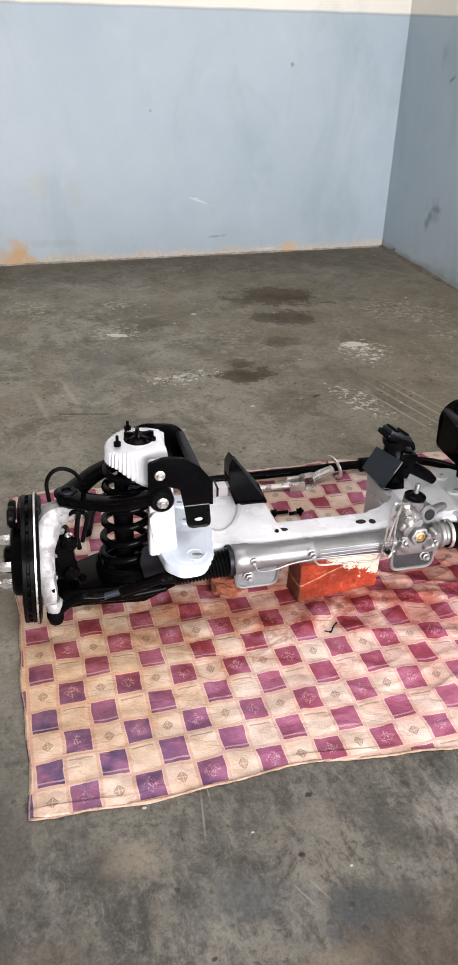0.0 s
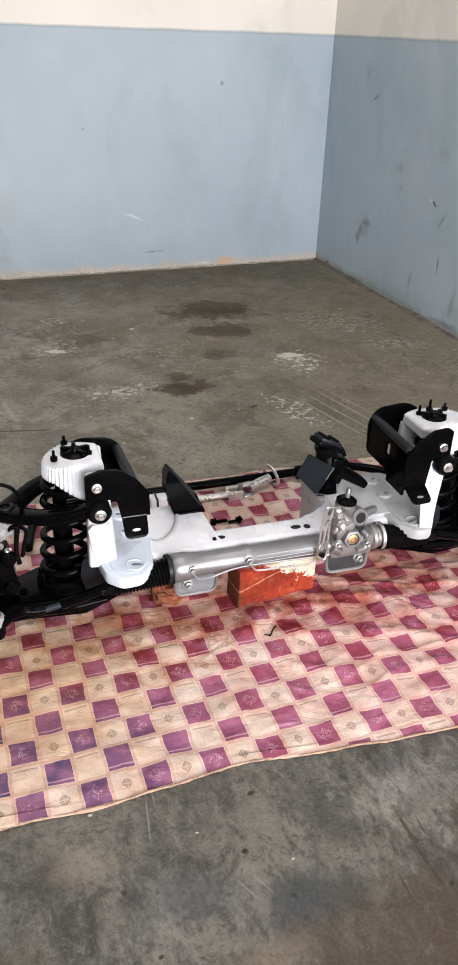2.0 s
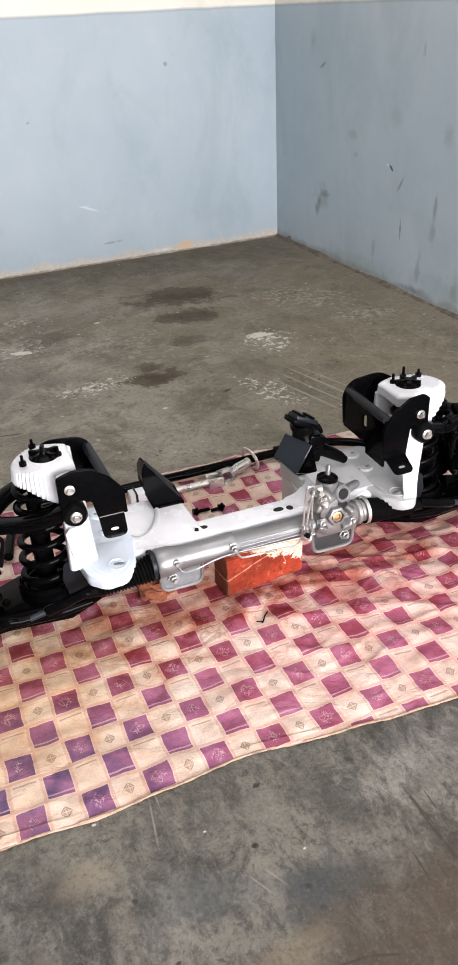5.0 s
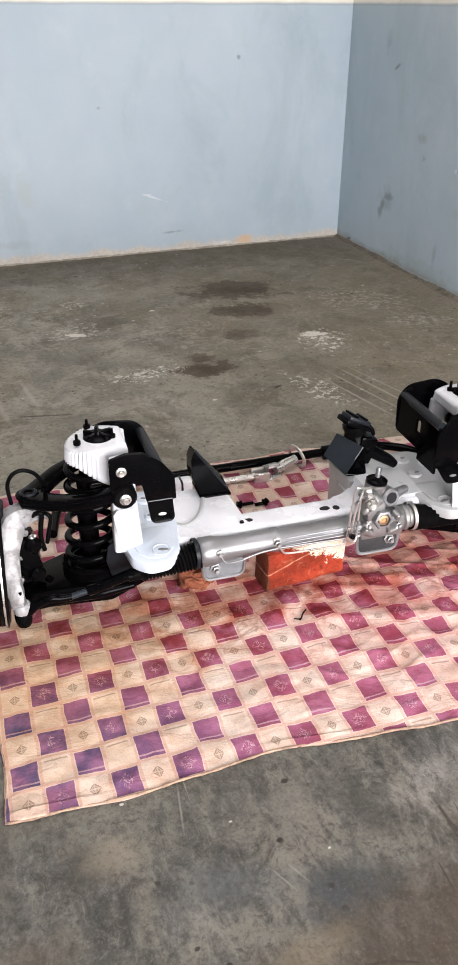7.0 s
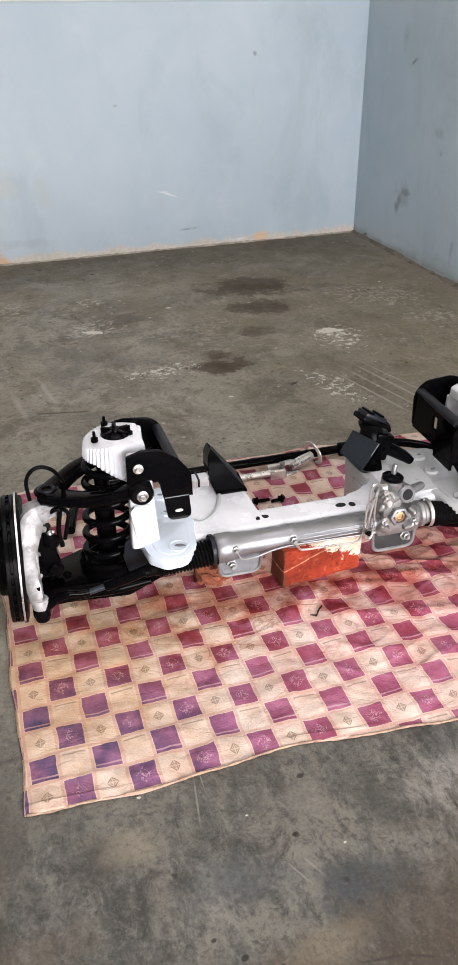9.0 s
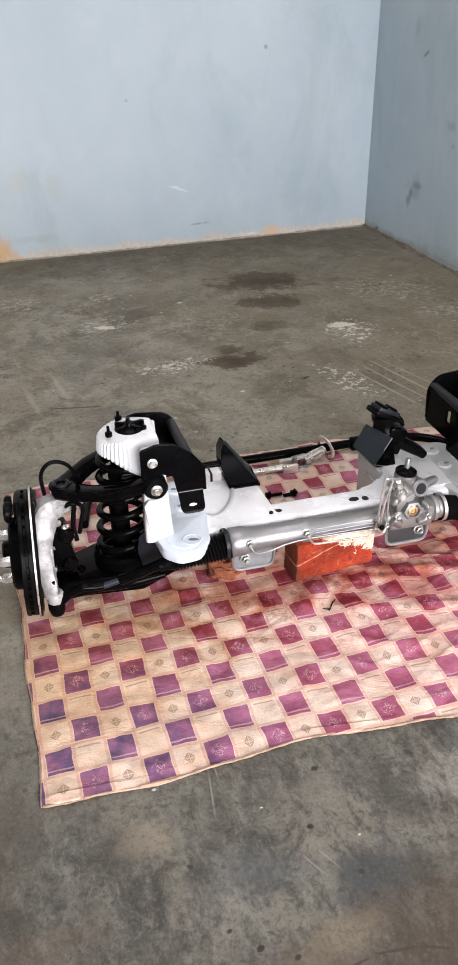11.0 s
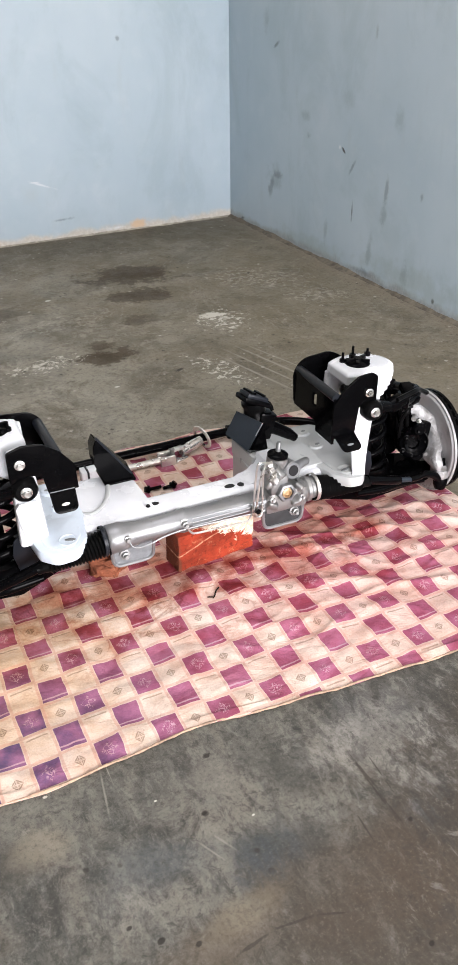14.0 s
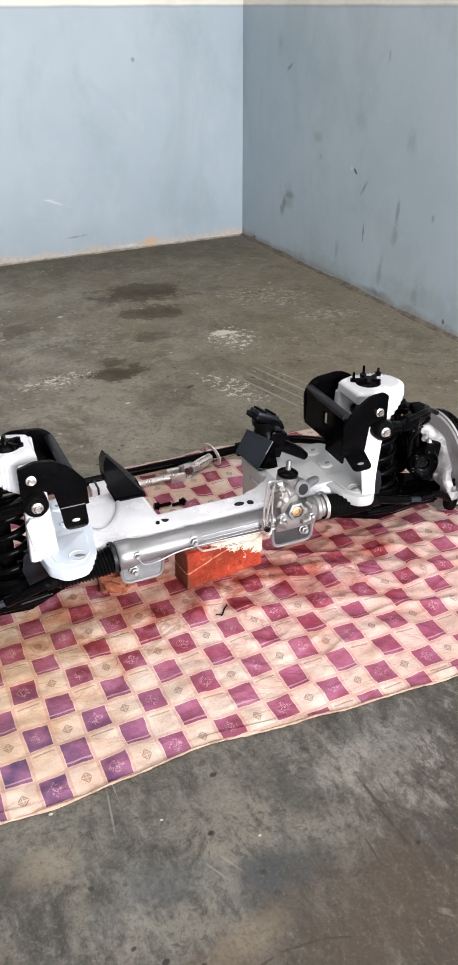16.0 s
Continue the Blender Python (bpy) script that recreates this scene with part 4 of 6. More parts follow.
def rod(name, points, radius, material, label="", parent=None, sides=14, flat=1.0, steps=0):
    bm = bmesh.new()
    tube(bm, smooth_path(points, steps) if steps else points, radius, sides, flat=flat)
    return add(name, bm, material, label, parent)


def turning(name, profile, where, axis, material, label="", parent=None, sides=28):
    bm = bmesh.new()
    lathe(bm, profile, Matrix.Translation(where) @ turned(axis), sides)
    return add(name, bm, material, label, parent)


def hex_bolt(name, where, axis, size, material, parent=None, washer=True):
    """A flanged hexagon head."""
    bm = bmesh.new()
    m = Matrix.Translation(where) @ turned(axis)
    if washer:
        lathe(bm, ((0, 0), (size * 0.98, 0), (size * 0.95, size * 0.16), (size * 0.72, size * 0.26), (0, size * 0.26)), m, 20)
    lathe(bm, ((0, size * 0.2), (size * 0.66, size * 0.2), (size * 0.66, size * 0.72), (size * 0.56, size * 0.86), (size * 0.3, size * 0.86), (0, size * 0.74)), m, 6)
    return add(name, bm, material, "", parent)


def upright_plate(name, outline, v, thick, side, material, label="", parent=None, bevel=0.0015):
    """A plate standing across the car at depth v; outline in (s, z)."""
    bm = bmesh.new()
    pts = [(MID + side * s, z) for s, z in outline]
    plate(bm, pts, thick, Matrix.Translation((0, v, 0)) @ Matrix.Rotation(radians(90), 4, "X"), bevel)
    return add(name, bm, material, label, parent)


def level_plate(name, outline, z, thick, side, material, label="", parent=None, bevel=0.0):
    bm = bmesh.new()
    plate(bm, [(MID + side * s, v) for s, v in outline], thick, Matrix.Translation((0, 0, z)), bevel)
    return add(name, bm, material, label, parent)


def casting(name, points, wide, deep, material, label="", parent=None, across=(0, 1, 0), steps=6, rough=0.0015, seed=0.0, square=3.2):
    """A rough-cast limb with a squarish section: deep along 'across', wide at right angles to it."""
    pts = smooth_path(points, steps)
    f = np.linspace(0, 1, len(pts))
    a = np.interp(f, np.linspace(0, 1, len(wide)), wide)
    b = np.interp(f, np.linspace(0, 1, len(deep)), deep)
    bm, rings, sides = bmesh.new(), [], 18
    for i, p in enumerate(pts):
        d = (pts[min(i + 1, len(pts) - 1)] - pts[max(i - 1, 0)]).normalized()
        n = Vector(across)
        n = (n - d * n.dot(d)).normalized()
        w = d.cross(n)
        ring = []
        for k in range(sides):
            t = 2 * math.pi * k / sides
            c, s = math.cos(t), math.sin(t)
            r = (abs(c) ** square + abs(s) ** square) ** (-1 / square)
            q = p + w * (a[i] * r * c) + n * (b[i] * r * s)
            ring.append(bm.verts.new(q + noise.noise_vector(q * 45 + Vector((seed, 0, 0))) * rough + noise.noise_vector(q * 110 + Vector((0, seed, 0))) * rough * 0.5))
        rings.append(ring)
    for u, v in zip(rings, rings[1:]):
        for k in range(sides):
            bm.faces.new((u[k], u[(k + 1) % sides], v[(k + 1) % sides], v[k]))
    bm.faces.new(rings[0][::-1]), bm.faces.new(rings[-1])
    return add(name, bm, material, label, parent)


def crossmember():
    """The pressed cross beam between the two towers, with its blocks."""
    bm = bmesh.new()
    section = rounded([(-0.012, 0.110), (-0.016, 0.150), (-0.053, 0.158), (-0.053, 0.200), (0.013, 0.200), (0.013, 0.110)], [0.004, 0.008, 0.006, 0.013, 0.010, 0.006], 4)
    rings = []
    for u, lift in ((-0.34, 0.0), (-0.20, 0.0), (-0.05, 0.0), (0.10, 0.0), (0.27, 0.0)):
        rings.append([bm.verts.new((u, v, z + lift)) for v, z in section])
    for a, b in zip(rings, rings[1:]):
        for k in range(len(section)):
            bm.faces.new((a[k], a[(k + 1) % len(section)], b[(k + 1) % len(section)], b[k]))
    bm.faces.new(rings[0]), bm.faces.new(rings[-1][::-1])
    beam = add("cross_beam", bm, WHITE, "white painted box beam")
    # Widened end blocks, swept back and rounded.
    left = rounded([(-0.335, -0.045), (-0.335, 0.140), (-0.255, 0.140), (-0.166, 0.132), (-0.160, 0.01), (-0.15, -0.045)], [0.0, 0.03, 0.03, 0.02, 0.018, 0.0], 5)
    bm = bmesh.new()
    plate(bm, left, 0.060, Matrix.Translation((0, 0, 0.1715)), 0.007)
    add("end_block", bm, WHITE, "white rounded end block of the beam")
    right = rounded([(0.265, -0.035), (0.265, 0.14), (0.135, 0.145), (0.094, 0.12), (0.088, -0.01), (0.105, -0.035)], [0.0, 0.03, 0.03, 0.03, 0.015, 0.01], 5)
    bm = bmesh.new()
    plate(bm, right, 0.098, Matrix.Translation((0, 0, 0.1595)), 0.007)
    add("end_block", bm, SILVER_PAINT, "silver-painted raised end block of the beam")
    bm = bmesh.new()
    plate(bm, rounded([(0.096, 0.006), (0.090, 0.118), (0.185, 0.125), (0.165, 0.006)], 0.012, 4), 0.040, Matrix.Translation((0, 0, 0.218)), 0.004)
    add("pedestal", bm, SILVER_PAINT, "silver-painted pedestal under the engine bracket")
    # The beam's top sweeps up under the engine bracket.
    bm = bmesh.new()
    sweep = [(0.048, 0.192), (0.060, 0.2005), (0.076, 0.2035), (0.089, 0.210), (0.099, 0.221), (0.106, 0.236), (0.110, 0.248), (0.142, 0.248), (0.150, 0.192)]
    plate(bm, sweep, 0.056, Matrix.Translation((0, -0.012, 0)) @ Matrix.Rotation(radians(90), 4, "X"), 0.004)
    add("web", bm, WHITE, "white curved web at the end of the beam", beam)
    # Grey hoop: stands for the shading of the groove pressed into the beam's left.
    rod("groove_shade", [(-0.312, 0.014, 0.1985), (-0.290, -0.005, 0.2), (-0.261, 0.016, 0.2), (-0.238, 0.056, 0.2), (-0.226, 0.098, 0.2), (-0.224, 0.125, 0.1985)], [0.004, 0.0058, 0.0062, 0.0062, 0.0058, 0.004], SILVER_PAINT, "grey strip standing for the shading of a pressed groove", beam, 12, steps=6)
    for u, v, a, b in ((-0.157, -0.022, 0.0125, 0.0065), (0.023, -0.026, 0.0125, 0.008), (0.049, -0.03, 0.008, 0.009)):
        bm = bmesh.new()
        lathe(bm, ((0, 0.0), (0.9, 0.0), (1.0, -0.3)), Matrix.Translation((u, v, 0.2012)) @ Matrix.Diagonal((a, b, 0.004, 1)), 20)
        add("slot", bm, HOLE, "dark oval hole in the beam", beam)
    hex_bolt("bolt", (-0.172, -0.028, 0.2), (0, 0, 1), 0.0065, BLACK, beam)


def spring_tower(side):
    """One end: the shelf, the tower with its cup, and what is bolted to it."""
    inner = 0.272 if side < 0 else 0.235
    shelf = level_plate("mount_shelf", rounded([(inner, 0.00), (0.277 if side < 0 else 0.272, -0.015), (0.288, -0.085), (0.318, -0.122), (0.362 if side < 0 else 0.354, -0.126), (0.392 if side < 0 else 0.370, -0.095), (0.405 if side < 0 else 0.398, 0.0), (0.405, 0.11), (0.36, 0.155), (max(0.285, inner), 0.160), (inner, 0.12)], [0.0, 0.02, 0.03, 0.03, 0.03, 0.03, 0.0, 0.02, 0.03, 0.03, 0.01], 5), 0.192, 0.028, side, SILVER_PAINT if side > 0 else BLUE_REFLECTION, "silver-painted pressed shelf" if side > 0 else "pressed shelf with a blue sky reflection in its colour", bevel=0.008)
    tip = 0.376 if side < 0 else 0.348
    level_plate("embossing", rounded([(0.292, 0.0), (0.300, -0.078), (0.322, -0.108), (tip - 0.024, -0.111), (tip, -0.085), (tip + 0.008, 0.0)], [0.01, 0.025, 0.025, 0.025, 0.025, 0.01], 5), 0.2060, 0.0042, side, SILVER_PAINT if side > 0 else BLUE_REFLECTION, "", shelf, 0.0018)
    for v, r in ((0.116, 0.022), (0.044, 0.018)):
        turning("pad", ((0, 0.004), (r * 0.8, 0.004), (r, 0.0), (r * 1.06, -0.003)), at(side, 0.319, v, 0.2065), (0, 0, 1), SILVER_PAINT if side > 0 else BLUE_REFLECTION, parent=shelf)
    for v, a in ((0.116, 0.007), (0.044, 0.008), (-0.085, 0.012)):
        bm = bmesh.new()
        lathe(bm, ((0, 0.0), (0.85, 0.0), (1.0, -0.6)), Matrix.Translation(at(side, 0.324, v, 0.2112 if v > 0 else 0.2092)) @ Matrix.Rotation(0.25 * side, 4, "Z") @ Matrix.Diagonal((a, 0.0045, 0.002, 1)), 18)
        add("slot", bm, GREY_RUBBER, "slotted hole", shelf)
    bm = bmesh.new()
    lathe(bm, ((0.017, 0.0), (0.0185, 0.0018), (0.020, 0.0)), Matrix.Translation(at(side, 0.328, -0.085, 0.2080)), 24)
    add("ring", bm, SILVER_PAINT if side > 0 else BLUE_REFLECTION, "", shelf)

    # Cup over the spring: a stadium outline, deeper on its inner side, ribbed round the outside.
    bm = bmesh.new()
    outline, n = [], 216
    cs, cv, r = (0.430, 0.038, 0.058) if side < 0 else (0.420, 0.030, 0.060)
    for k in range(n):
        a = 2 * math.pi * k / n
        x, y = math.cos(a), math.sin(a)
        s = cs + (r if side < 0 else 0.078) * x if x > 0 else cs + 0.060 * max(-1.0, x * 1.4)
        rib = 0.0019 * math.cos(k * math.pi * 2 / 5) * max(0.0, min(1.0, (x + 0.15) * 3)) * (1.0 if side < 0 else 1.3)
        outline.append((s + rib * x, cv + (r + rib) * y, x))
    rings = []
    for f in (0.0, 0.12, 0.55, 0.62, 0.70, 0.78, 0.85, 0.91, 0.96, 0.99, 1.0):
        ring = []
        for s, v, x in outline:
            low = 0.318 + 0.062 * min(1.0, max(0.0, (s - 0.385) / 0.085))
            if side > 0:
                low = 0.385 if s < 0.40 else 0.326 + 0.058 * min(1.0, max(0.0, (s - 0.42) / 0.07))
            top = (0.420 if side < 0 else 0.412) - (0.010 if side < 0 else 0.003) * max(0.0, (s - 0.44) / 0.05)
            z = low + (top - low) * f
            grow = 1.0 + 0.05 * (1 - f)
            start = 0.80 if side < 0 else 0.60
            if f > start:
                ease = (f - start) / (1.0 - start)
                grow = (1.01 if side < 0 else 1.03) - (0.12 if side < 0 else 0.22) * (1.0 - math.sqrt(max(0.0, 1.0 - ease * ease)))
            ring.append(bm.verts.new(at(side, cs + (s - cs) * grow, cv + (v - cv) * grow, z)))
        rings.append(ring)
    ms, mz = (0.422, 0.423) if side < 0 else (0.412, 0.414)
    inner = [bm.verts.new(at(side, ms + 0.030 * math.cos(2 * math.pi * k / n), cv + 0.030 * math.sin(2 * math.pi * k / n), mz - 0.0015)) for k in range(n)]
    deep = [bm.verts.new(at(side, ms + 0.029 * math.cos(2 * math.pi * k / n), cv + 0.029 * math.sin(2 * math.pi * k / n), mz - 0.018)) for k in range(n)]
    rings += [inner, deep]
    for a, b in zip(rings, rings[1:]):
        for k in range(n):
            bm.faces.new((a[k], a[(k + 1) % n], b[(k + 1) % n], b[k]))
    bm.faces.new(deep)
    cup = add("spring_tower", bm, WHITE, "white ribbed spring cup" if side < 0 else "white spring cup")
    thick = cup.modifiers.new("sheet", "SOLIDIFY")
    thick.thickness, thick.offset = 0.003, -1.0
    # Two legs carry the cup on the shelf.
    for v0, v1, s0, s1 in ((-0.055, -0.015, 0.362, 0.412), (0.066, 0.100, 0.356, 0.398))[int(side > 0):]:
        bm = bmesh.new()
        low = rounded([(s0 - 0.004, v0), (s1 + 0.006, v0), (s1 + 0.006, v1), (s0 - 0.004, v1)], 0.010, 4)
        high = rounded([(s0 + 0.006, v0 + 0.010), (s1, v0 + 0.014), (s1, v1 - 0.004), (s0 + 0.006, v1 - 0.004)], 0.010, 4)
        rr = []
        for f in (0.0, 0.35, 0.7, 1.0):
            rr.append([bm.verts.new(at(side, a[0] + (b[0] - a[0]) * f, a[1] + (b[1] - a[1]) * f, 0.196 + (0.208 if side < 0 else 0.180) * f)) for a, b in zip(low, high)])
        for a, b in zip(rr, rr[1:]):
            for k in range(len(low)):
                bm.faces.new((a[k], a[(k + 1) % len(low)], b[(k + 1) % len(low)], b[k]))
        bm.faces.new(rr[-1])
        add("tower_leg", bm, WHITE, "", cup)
    # Outer wing below the cup: on one side a broad wall that runs out into the shelf.
    if side > 0:
        bm, rows = bmesh.new(), []
        for i in range(15):
            f = i / 14
            back = (1 - f) ** 2.2
            v, z = -0.056 - 0.062 * back, 0.2065 + 0.139 * f ** 1.5
            s0, s1 = 0.338 - 0.010 * back + 0.012 * math.sin(math.pi * f), 0.406 - 0.052 * (1 - f) ** 1.6
            rows.append([bm.verts.new(at(side, s0 + (s1 - s0) * j / 8, v + 0.006 * (1 - f) * (1 - j / 8), z)) for j in range(9)])
        for a, b in zip(rows, rows[1:]):
            for j in range(8):
                bm.faces.new((a[j], a[j + 1], b[j + 1], b[j]))
        wall = add("tower_wall", bm, WHITE, "white pressed wall flowing into the shelf", cup)
        thick = wall.modifiers.new("sheet", "SOLIDIFY")
        thick.thickness, thick.offset = 0.004, 0.0
        rod("wall_edge", [at(side, 0.406 - 0.052 * (1 - f) ** 1.6, -0.056 - 0.062 * (1 - f) ** 2.2, 0.2065 + 0.139 * f ** 1.5) for f in [k / 12 for k in range(13)]], 0.0032, WHITE, "", cup, 8)
    if side < 0:
        upright_plate("wing", rounded([(0.372, 0.20), (0.372, 0.300), (0.408, 0.300), (0.417, 0.288), (0.404, 0.198)], 0.005, 3), -0.052, 0.012, side, WHITE, "", cup)
    # Top mounting with its studs.
    turning("top_mount", ((0, 0.012), (0.009, 0.012), (0.011, 0.007), (0.022, 0.005), (0.029, 0.0), (0.029, -0.006)), at(side, ms, cv, mz), (0, 0, 1), BLACK_DULL, "black rubber top mount", cup)
    for k in range(5):
        a = 2 * math.pi * k / 5 + 0.4
        bm = bmesh.new()
        box(bm, -0.011, 0.011, -0.004, 0.004, 0, 0.010, 0.0015, Matrix.Translation(at(side, ms + 0.018 * math.cos(a), cv + 0.018 * math.sin(a), mz + 0.001)) @ Matrix.Rotation(a * side, 4, "Z"))
        add("lug", bm, BLACK, "", cup)
    for s, v, tall in ((0.466, 0.02, 0.022), (0.437, 0.085, 0.020), (0.395, 0.028, 0.022), (0.425, 0.035, 0.026)) if side < 0 else ((0.384, 0.050, 0.024), (0.421, 0.066, 0.028), (0.458, 0.060, 0.018)):
        turning("stud", ((0, tall), (0.003, tall), (0.0034, 0.009), (0.0075, 0.008), (0.0075, 0.0), (0, 0)), at(side, s, v, 0.419 if side < 0 else 0.411), (0, 0, 1), BLACK, "", cup, 10)

    # Coil spring between the lower arm and the cup, and the damper inside it.
    bm = bmesh.new()
    turns, steps = 6.2, 200
    path = []
    for k in range(steps + 1):
        f = k / steps
        a = side * (2 * math.pi * turns * f + 0.6)
        g = min(1.0, max(0.0, (f - 0.06) / 0.88))
        path.append(at(side, 0.459 - 0.02 * f, 0.038, 0.128 + 0.225 * g) + 0.0505 * Vector((side * math.cos(a), math.sin(a), 0)))
    tube(bm, path, 0.0082, 10)
    add("coil_spring", bm, BLACK, "black coil spring")
    turning("damper", ((0, 0.0), (0.021, 0.0), (0.021, 0.14), (0.016, 0.145), (0.016, 0.2), (0.008, 0.205), (0.008, 0.28), (0, 0.28)), at(side, 0.459, 0.038, 0.13), (0, 0, 1), BLACK_DULL, "black damper body")

    # Black bracket that straddles the tower.
    low = 0.318 if side < 0 else 0.288
    reach = 0.0 if side < 0 else -0.018
    bracket = upright_plate("bracket", rounded([(0.420 + reach, 0.424), (0.388, 0.434), (0.352, 0.430), (0.318, 0.406), (0.292, 0.372), (0.290, low), (0.350, low), (0.358, 0.360), (0.382, 0.368), (0.420 + reach, 0.354)], [0.008, 0.02, 0.02, 0.02, 0.02, 0.0, 0.006, 0.012, 0.01, 0.008], 5), -0.070, 0.006, side, BLACK, "black steel bracket over the tower")
    bm = bmesh.new()
    FOOT = Matrix.Translation(at(side, 0.324, -0.070, low + 0.006)) @ Matrix.Rotation(radians(52 if side < 0 else 24), 4, "X")
    foot = rounded([(-0.026, 0.0), (-0.024, -0.050), (0.024, -0.050), (0.026, 0.0)], [0, 0.014, 0.014, 0], 5)
    plate(bm, foot, 0.005, FOOT, 0.0012)
    add("bracket_foot", bm, BLACK, "black bent foot", bracket)
    # Pale disc: the glint at the foot's hole, given as colour.
    bm = bmesh.new()
    lathe(bm, ((0, 0.0), (0.9, 0.0), (1.0, -0.5)), FOOT @ Matrix.Translation((0, -0.033, 0.0031)) @ Matrix.Diagonal((0.0085, 0.0032, 0.001, 1)), 16)
    add("hole_glint", bm, STEEL if side < 0 else GREY_RUBBER, "", bracket)
    # Thin pale rod stands for the highlight on the fold.
    rod("fold", [at(side, 0.299, -0.0745, low + 0.003), at(side, 0.348, -0.0745, low + 0.003)], 0.0014, GREY_RUBBER, "pale line for the highlight along the fold", bracket, 6)
    inward = 0.020 if side < 0 else 0.0
    upright_plate("bracket_back", rounded([(0.292 + inward, 0.300), (0.288 + inward, 0.380), (0.312 + inward, 0.410), (0.385 + inward, 0.417), (0.425 + inward, 0.396), (0.432 + inward, 0.355), (0.405 + inward, 0.335), (0.36 + inward, 0.318), (0.34 + inward, 0.30)], [0.006, 0.05, 0.06, 0.06, 0.05, 0.03, 0.02, 0.02, 0.006], 7), 0.112, 0.006, side, BLACK, "", bracket)
    # Inner web with a window in it.
    for v0, v1, z0, z1 in ((-0.069, 0.006, low - 0.015, 0.386), (0.026, 0.111, 0.297, 0.386), (0.006, 0.026, 0.297, 0.334), (0.006, 0.026, 0.366, 0.386)):
        bm = bmesh.new()
        c = MID + side * (0.296 + inward)
        box(bm, c - 0.003, c + 0.003, v0, v1, z0, z1)
        add("bracket_web", bm, BLACK, "", bracket, smooth=False)
    rod("bracket_tube", [at(side, 0.300 + inward, -0.068, 0.388), at(side, 0.304 + inward, 0.112, 0.384)], 0.0105, GREY_DARK, "dark grey cross tube", bracket)
    hex_bolt("bolt", at(side, 0.397 + 0.9 * reach, -0.0735, 0.396 if side < 0 else 0.387), (0, -1, 0), 0.0108, STEEL, bracket)

    # Upper arm: two limbs from their bushes out to the ball joint.
    arm = casting("upper_arm", [at(side, 0.396, -0.055, 0.340), at(side, 0.425, -0.050, 0.333), at(side, 0.475, -0.034, 0.319), at(side, 0.53, 0.000, 0.308), at(side, 0.575, 0.030, 0.304)], [0.016, 0.018, 0.020, 0.024, 0.026], [0.014, 0.013, 0.013, 0.012, 0.012], BLACK, "black pressed upper control arm", None, (0, 0, 1), rough=0.0010, seed=1.0)
    casting("limb", [at(side, 0.396, 0.125, 0.340), at(side, 0.44, 0.120, 0.333), at(side, 0.50, 0.100, 0.319), at(side, 0.545, 0.065, 0.308), at(side, 0.575, 0.036, 0.303)], [0.016, 0.018, 0.020, 0.024, 0.026], [0.014, 0.013, 0.013, 0.012, 0.012], BLACK, "", arm, (0, 0, 1), rough=0.0010, seed=5.0)
    # Turned-up lip along the outer edge of each limb.
    rod("lip", [at(side, 0.41, -0.070, 0.346), at(side, 0.475, -0.053, 0.332), at(side, 0.54, -0.018, 0.318), at(side, 0.585, 0.016, 0.314)], 0.0035, BLACK, "", arm, 8, steps=5)
    rod("lip", [at(side, 0.41, 0.106, 0.346), at(side, 0.47, 0.095, 0.336), at(side, 0.515, 0.066, 0.324), at(side, 0.54, 0.045, 0.318)], 0.0035, BLACK, "", arm, 8, steps=5)
    for v0, v1 in ((-0.084, -0.030), (0.10, 0.15)):
        turning("bush", ((0, 0), (0.020, 0.0), (0.0245, 0.006), (0.0245, 0.042), (0.021, 0.05), (0, 0.05)), at(side, 0.394, v0, 0.340), (0, 1, 0), RUBBER, "black rubber bush", arm)
    hex_bolt("bolt", at(side, 0.394, -0.0845, 0.340), (0, -1, 0), 0.0122, STEEL, arm)
    turning("ball_joint", ((0, -0.03), (0.012, -0.03), (0.020, -0.012), (0.022, 0.0), (0.022, 0.010), (0.026, 0.012), (0.026, 0.016), (0.018, 0.018), (0.016, 0.0205), (0.009, 0.021), (0.008, 0.018), (0, 0.018)), at(side, 0.572, 0.033, 0.300), (0, 0, 1), BLACK_DULL, "black ball joint", arm)
    turning("ball_joint_lip", ((0.010, 0.0), (0.014, 0.003), (0.018, 0.0)), at(side, 0.572, 0.033, 0.3195), (0, 0, 1), GREY_DARK, "", arm)
    # Brake hose looped over the ball joint.
    if side < 0:
        rod("brake_hose", [at(side, 0.608, 0.03, 0.300), at(side, 0.610, 0.03, 0.342), at(side, 0.598, 0.03, 0.366), at(side, 0.578, 0.032, 0.372), at(side, 0.556, 0.036, 0.360), at(side, 0.543, 0.04, 0.338), at(side, 0.535, 0.05, 0.318)], 0.0042, RUBBER, "black rubber hose loop", sides=10, steps=6)
    rod("brake_hose", [at(side, 0.575, 0.02, 0.268), at(side, 0.562, 0.012, 0.280), at(side, 0.553, 0.01, 0.277), at(side, 0.557, 0.01, 0.250), at(side, 0.560, 0.01, 0.222), at(side, 0.556, 0.012, 0.188)], 0.0052, RUBBER, "black rubber hose", sides=10, steps=6)
    rod("brake_hose", [at(side, 0.556, 0.024, 0.270), at(side, 0.543, 0.012, 0.276), at(side, 0.536, 0.01, 0.264), at(side, 0.541, 0.01, 0.240), at(side, 0.549, 0.012, 0.205)], 0.0045, RUBBER, "black rubber hose", sides=10, steps=6)
